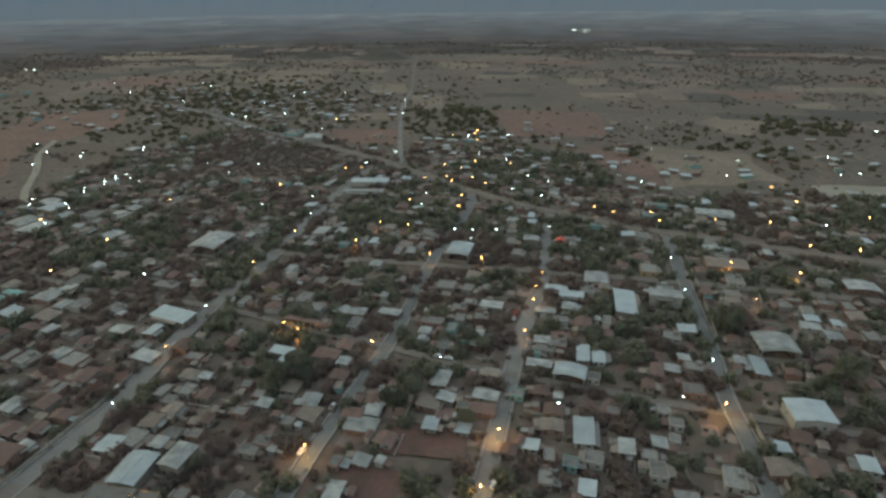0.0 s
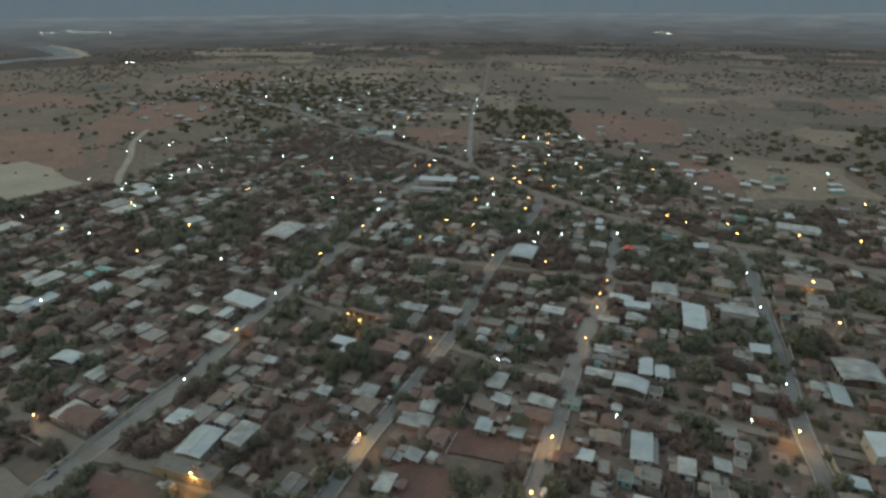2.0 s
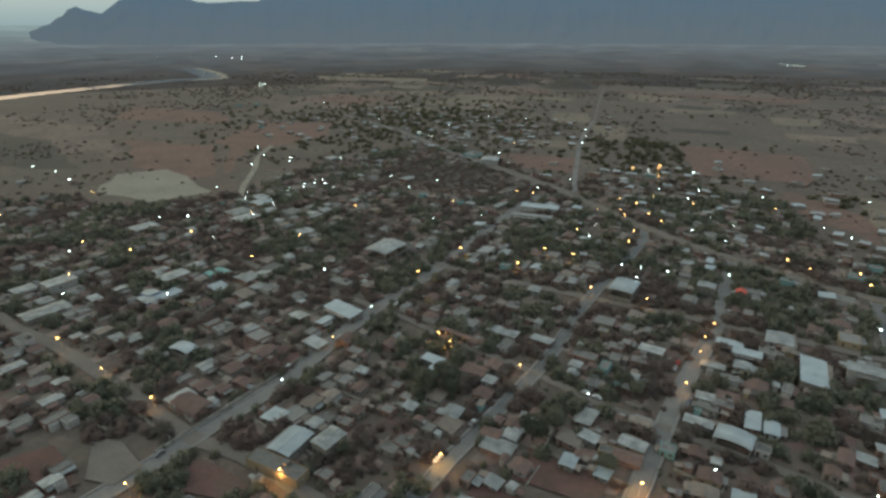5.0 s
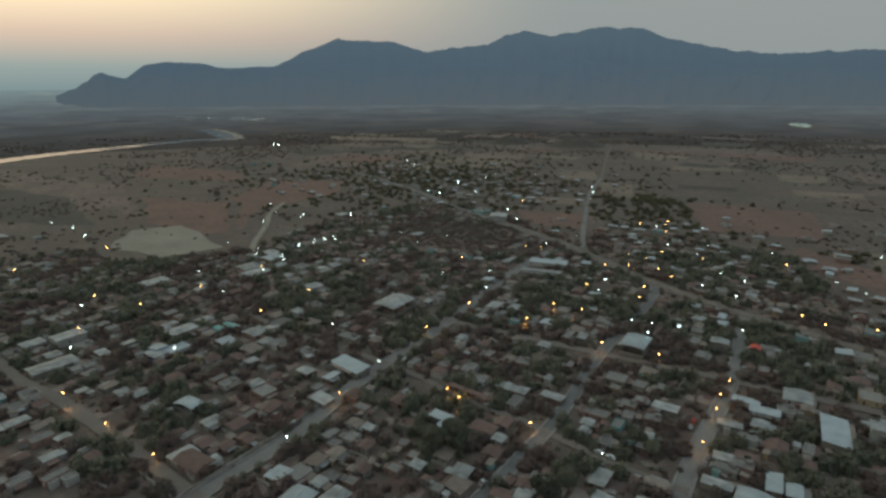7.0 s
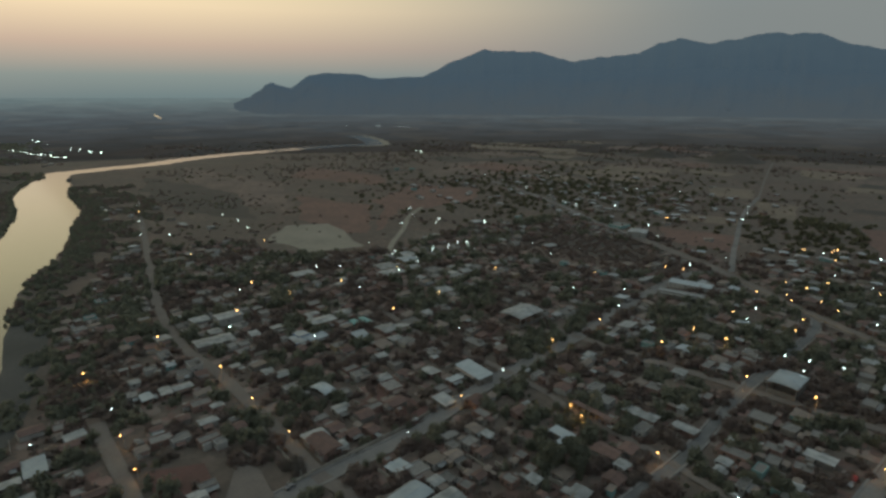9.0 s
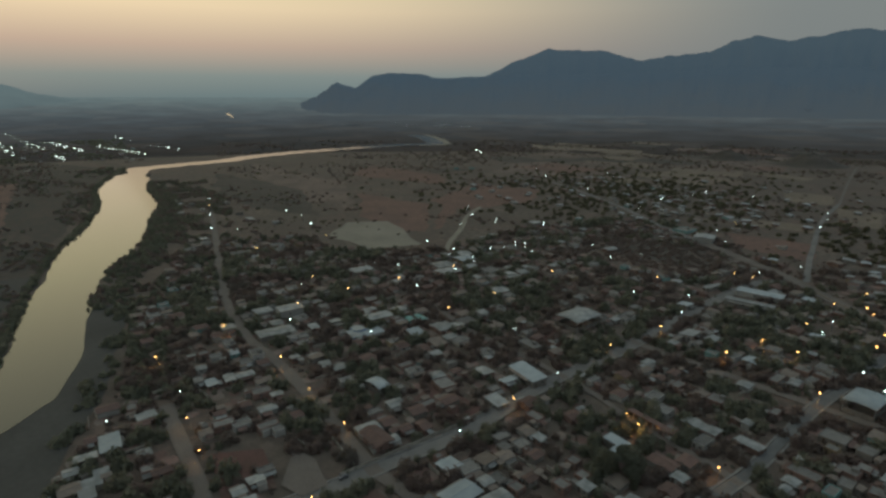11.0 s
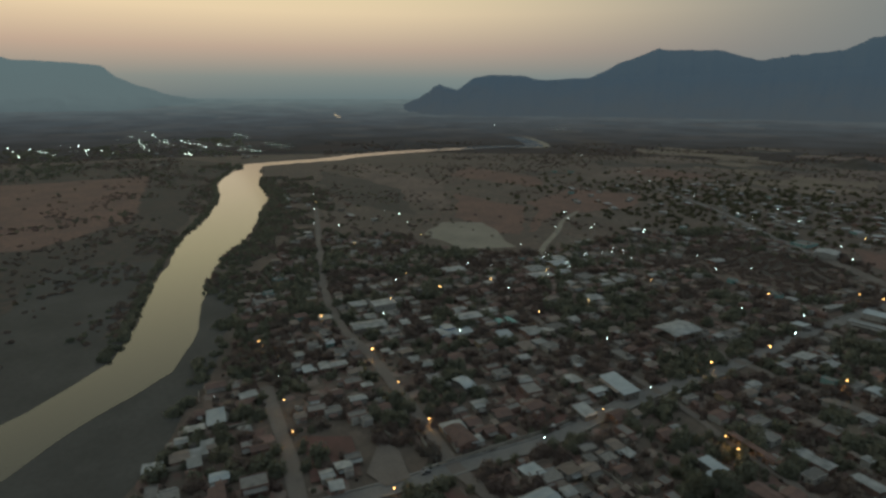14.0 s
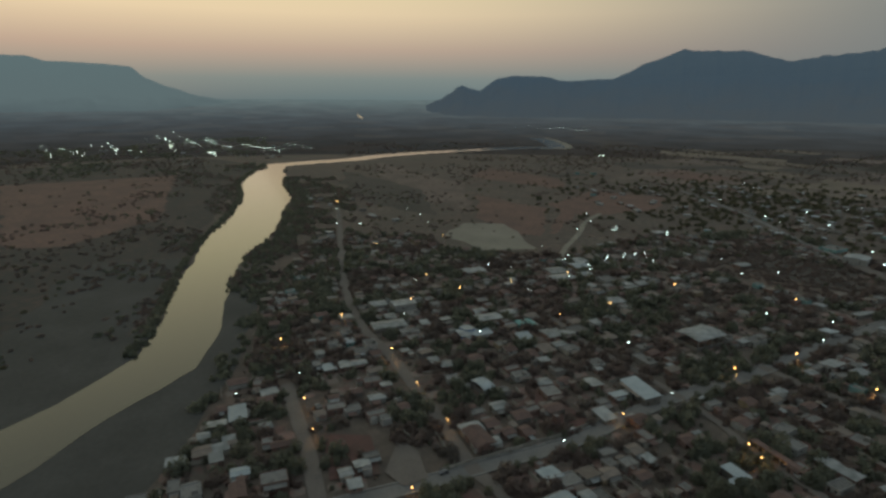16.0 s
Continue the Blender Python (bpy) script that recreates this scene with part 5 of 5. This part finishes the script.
# ---- street lamps ----
def lamp_model(mat, label, size):
    base = new("street_lamp")
    part("pole", Shape().tube(0, 0, -0.2, 7.0, 0.11, 0.07).mesh("pole", M_STEEL), base)
    part("arm", Shape().box(-0.05, -1.2, 6.9, 0.05, 0.0, 7.0).mesh("arm", M_STEEL), base)
    bm = bmesh.new()
    bmesh.ops.create_icosphere(bm, subdivisions=2, radius=size)
    for q in bm.verts:
        q.co.z *= 0.6
    me = bpy.data.meshes.new("lamp_head")
    bm.to_mesh(me)
    bm.free()
    me.materials.append(mat)
    part("lamp_head", me, base, "glowing lamp head", pose(0, -1.2, 6.75))
    return tagged(base, label, "street lamp", "street lamps")


WARM_LAMPS_A = [
    (-145, 110), (-32, 220), (-204, 100), (-172, 151), (38, 228), (-68, 231), (-76, 237), (-124, 217),
    (-231, 110), (46, 257), (-209, 162), (49, 272), (55, 288), (158, 255), (-247, 173), (23, 303),
    (-8, 309), (-109, 300), (-299, 130), (-55, 331), (163, 294), (194, 280), (-23, 356), (-310, 178),
    (-95, 346), (-42, 362), (-221, 291), (221, 316), (-308, 233), (145, 360), (12, 392), (119, 376),
    (247, 309), (-212, 335), (108, 388), (145, 376), (183, 361), (-24, 407), (-304, 276), (15, 416),
    (218, 355), (-292, 319), (-348, 279), (35, 446), (8, 453), (-205, 412), (287, 361), (-14, 462),
]
WARM_LAMPS_B = [
    (-205, 412), (287, 361), (-14, 462), (25, 462), (-277, 372), (-131, 447), (3, 466), (256, 394),
    (16, 490), (256, 428), (-72, 495), (2, 501), (-85, 495), (61, 503), (31, 513), (124, 505),
    (-459, 304), (-445, 378), (37, 593), (11, 605), (36, 612), (39, 624), (-127, 692), (-677, 386),
]
COOL_LAMPS_A = [
    (43, 176), (92, 179), (-1, 207), (-128, 178), (114, 203), (-256, 86), (-119, 253), (-256, 120),
    (126, 266), (-233, 229), (132, 301), (-165, 286), (17, 331), (20, 347), (34, 346), (8, 348),
    (-287, 211), (70, 351), (-93, 379), (-16, 397), (-267, 313), (75, 413), (-133, 400), (-12, 422),
    (250, 347), (-100, 417), (-340, 262), (54, 430), (-270, 365), (86, 448), (72, 464), (-317, 347),
    (160, 446), (-335, 337), (-272, 395), (148, 465), (-281, 405), (-305, 403), (-183, 480), (-69, 511),
    (236, 459), (-282, 433), (-310, 415), (59, 516), (-250, 458), (-286, 442), (-277, 452), (-262, 467),
]
COOL_LAMPS_B = [
    (-286, 442), (-277, 452), (-262, 467), (-167, 509), (-281, 460), (-273, 466), (35, 541), (-278, 474),
    (69, 546), (-271, 479), (-350, 425), (-46, 550), (121, 540), (-214, 512), (330, 459), (266, 506),
    (349, 463), (204, 550), (27, 600), (-113, 591), (69, 604), (347, 505), (-365, 502), (-289, 552),
    (-337, 528), (-533, 333), (-492, 397), (-296, 563), (-557, 317), (-345, 544), (-134, 639), (-381, 547),
    (-535, 419), (-412, 581), (-574, 426), (-628, 358), (-50, 726), (-242, 714), (456, 602), (-199, 736),
    (-48, 774), (-266, 735), (-52, 825), (-243, 804), (-732, 418), (-217, 861), (-360, 823), (-148, 897),
]
COOL_LAMPS_C = [
    (-217, 861), (-360, 823), (-148, 897), (-209, 901), (-481, 915), (-380, 977), (-406, 1010), (-554, 1006),
]
BRIGHT_LAMPS_A = [
    (11, 136), (-49, 155), (19, 162), (-99, 131), (107, 175),
]

WARM_LAMP = lamp_model(G_WARM, "lit street lamp with an amber sodium head", 0.31)
COOL_LAMP = lamp_model(G_COOL, "lit street lamp with a cool white head", 0.27)
for model, rows in ((WARM_LAMP, WARM_LAMPS_A + WARM_LAMPS_B + BRIGHT_LAMPS_A), (COOL_LAMP, COOL_LAMPS_A + COOL_LAMPS_B + COOL_LAMPS_C)):
    for k, (x, y) in enumerate(dict.fromkeys(rows)):
        s = 1.0 if math.hypot(x, y) < 300 else 1.35 if math.hypot(x, y) < 600 else 1.8
        ob = copy_thing(model, pose(x, y + 1, 0.1, 0, 0, RNG.uniform(-30, 30))) if k else model
        ob.matrix_basis = pose(x, y + 1, 0.1, 0, 0, RNG.uniform(-30, 30))
        ob.scale = (s, s, s)
# the strongest sodium lamps light the street round them
for x, y, e in [(x, y, 1300) for x, y in BRIGHT_LAMPS_A] + [(x, y, 300) for x, y in WARM_LAMPS_A[:26]]:
    light = new("lamp_light", bpy.data.lights.new("lamp_light", "POINT"))
    light.data.energy, light.data.color, light.data.shadow_soft_size = e, (1.0, 0.46, 0.12), 0.4
    light.location = (x, y - 0.2, 4.6)
# lights of the settlements across the river and at the foot of the mountains
LR = random.Random(5)
v, f = [], []
for x0, y0, x1, y1, n in ((-2487, 635, -1693, 468, 12), (-2677, 733, -1853, 592, 12), (-2172, 389, -1743, 343, 8), (-2189, 702, -1729, 655, 11), (-1678, 559, -1531, 531, 6), (-1887, 736, -1552, 715, 14), (-1794, 850, -1584, 831, 6), (-1999, 247, -1705, 261, 6),
                          (-2349, 984, -2022, 912, 4), (-2169, 205, -1679, 180, 5), (-2141, 329, -1693, 404, 5), (549, 2600, 600, 2450, 9), (-2039, 2182, -1700, 2300, 12), (-1741, 2289, -1565, 2254, 5), (-924, 1340, -905, 1330, 3)):
    for k in range(n):
        q = (k + LR.uniform(-0.4, 0.4)) / n
        x, y = 0.945 * (x0 + (x1 - x0) * q + LR.gauss(0, 9)), 0.945 * (y0 + (y1 - y0) * q + LR.gauss(0, 6))
        s, z = LR.uniform(0.65, 1.0), rise(math.hypot(x, y)) + 8
        m = len(v)
        v += [(x + s, y, z), (x, y + s, z), (x - s, y, z), (x, y - s, z), (x, y, z + s), (x, y, z - s)]
        f += [(m + a, m + c, m + d) for a, c, d in ((0, 1, 4), (1, 2, 4), (2, 3, 4), (3, 0, 4), (1, 0, 5), (2, 1, 5), (3, 2, 5), (0, 3, 5))]
tagged(new("distant_lights", mesh_of("distant_lights", v, f, G_FAR)), "pale lights of a settlement across the river", "lights", kind="stuff")

# ---- a lit arcade on the cross street ----
arcade = new("arcade")
arcade.matrix_basis = pose(-79, 246.5, 0.45, 0, 0, -19)
part("roof", Shape().slab([(0, 3.0), (26, 3.0)], -0.4, 3.2, 0.2).mesh("roof", M_ROOFS[3]), arcade, "low red tile roof")
part("wall", Shape().box(0.2, 3.0, -0.4, 25.8, 3.2, 2.8).mesh("wall", M_WALLS[3]), arcade)
ARCADE_POST = Shape().box(-0.18, -0.18, -0.4, 0.18, 0.18, 2.8).mesh("post", M_WALLS[1])
ARCADE_LAMP = Shape().tube(0, 0, 2.3, 2.7, 0.22, 0.16).mesh("lamp", G_WARM)
for k in range(8):
    part("post", ARCADE_POST, arcade, "", pose(0.4 + 3.6 * k, 0, 0))
    if k < 7:
        part("lamp", ARCADE_LAMP, arcade, "glowing amber lamp", pose(2.2 + 3.6 * k, 0.9, 0))
tagged(arcade, "long arcade with amber lamps between its posts", "arcade")
for k in range(3):
    light = new("lamp_light", bpy.data.lights.new("lamp_light", "POINT"))
    light.data.energy, light.data.color, light.data.shadow_soft_size = 45, (1.0, 0.46, 0.12), 0.3
    light.location = (-75 + 7.5 * k, 244.2 - 2.6 * k, 2.3)

# ---- parked vehicles ----
def car_model(mat, label):
    base = new("car")
    body = Shape()
    for outline, half in (([(-2.1, 0.32), (2.1, 0.32), (2.14, 0.62), (2.05, 0.86), (1.5, 1.0), (-1.0, 1.0), (-1.95, 0.9), (-2.14, 0.66)], 0.85), ([(-1.05, 0.98), (1.6, 0.98), (1.0, 1.46), (-0.4, 1.46)], 0.74)):
        n = len(outline)
        body.add([(px, py, pz) for py in (-half, half) for px, pz in outline],
                 [tuple(range(n)), tuple(range(2 * n - 1, n - 1, -1))] + [(i, n + i, n + (i + 1) % n, (i + 1) % n) for i in range(n)])
    part("body", body.mesh("body", mat), base)
    part("window_band", Shape().box(-0.5, -0.76, 1.06, 1.05, 0.76, 1.36).mesh("window_band", M_GLASS), base, "dark car windows")
    tyre = Shape()
    n = 10
    tyre.add([(0.32 * math.cos(6.283 * i / n), y, 0.32 * math.sin(6.283 * i / n)) for y in (-0.11, 0.11) for i in range(n)], [tuple(range(n - 1, -1, -1)), tuple(range(n, 2 * n))] + [(i, (i + 1) % n, n + (i + 1) % n, n + i) for i in range(n)])
    me = tyre.mesh("wheel", M_RUBBER)
    for px in (-1.35, 1.35):
        for py in (-0.8, 0.8):
            part("wheel", me, base, "", pose(px, py, 0.32))
    return tagged(base, label, "car", "parked cars")


CARS = [car_model(M_CARS[0], "white car parked at the kerb"), car_model(M_CARS[1], "red car parked at the kerb"), car_model(M_CARS[2], "dark grey car parked at the kerb")]
for k, (x, y, turn) in enumerate(((35, 248, 75), (36.5, 253, 75), (40, 226, 75), (38.5, 221, 75), (-3, 216, -20), (2, 214, -20), (76, 318, 78), (-51, 158, 72), (-117, 228, 78), (-150, 130, 75), (-136, 195, 76), (16, 142, 72), (121, 235, 78), (-112, 270, 75), (-44, 182, 74), (-62, 241, -20), (-56, 238, -20))):
    ob = CARS[k % 3] if k < 3 else copy_thing(CARS[2 if k % 3 == 0 else 0], pose(x, y, 0.55, 0, 0, turn))
    ob.matrix_basis = pose(x, y, 0.55, 0, 0, turn)

# ---- boundary walls of the lots along the streets ----
for x0, y0, x1, y1, h in ((128, 228, 136, 262, 2.2), (137, 264, 149, 322, 2.2), (112, 138, 117, 175, 2.0), (-152, 130, -137, 188, 1.8), (-137, 188, -131, 224, 1.8), (-120, 222, -114, 262, 1.8), (85, 240, 120, 232, 2.0), (-55, 172, -38, 222, 1.8), (-20, 175, 14, 166, 2.0), (17, 145, 22, 163, 2.0), (-205, 158, -180, 148, 1.8), (-178, 147, -152, 138, 1.8)):
    d = Vector((x1 - x0, y1 - y0))
    turn = math.degrees(math.atan2(d.y, d.x))
    base = new("boundary_wall")
    base.matrix_basis = pose(x0, y0, 0.1, 0, 0, turn)
    n = max(1, int(d.length / 6))
    L = d.length / n
    panel = Shape().box(0.16, -0.09, -0.2, L - 0.16, 0.09, h).mesh("panel", M_BLOCK)
    pier = Shape().box(-0.16, -0.16, -0.2, 0.16, 0.16, h + 0.15).mesh("pier", M_PAVE)
    for k in range(n):
        part("panel", panel, base, "", pose(k * L, 0, 0))
        part("pier", pier, base, "", pose(k * L, 0, 0))
    tagged(base, "pale block wall along the edge of a street lot", "wall")
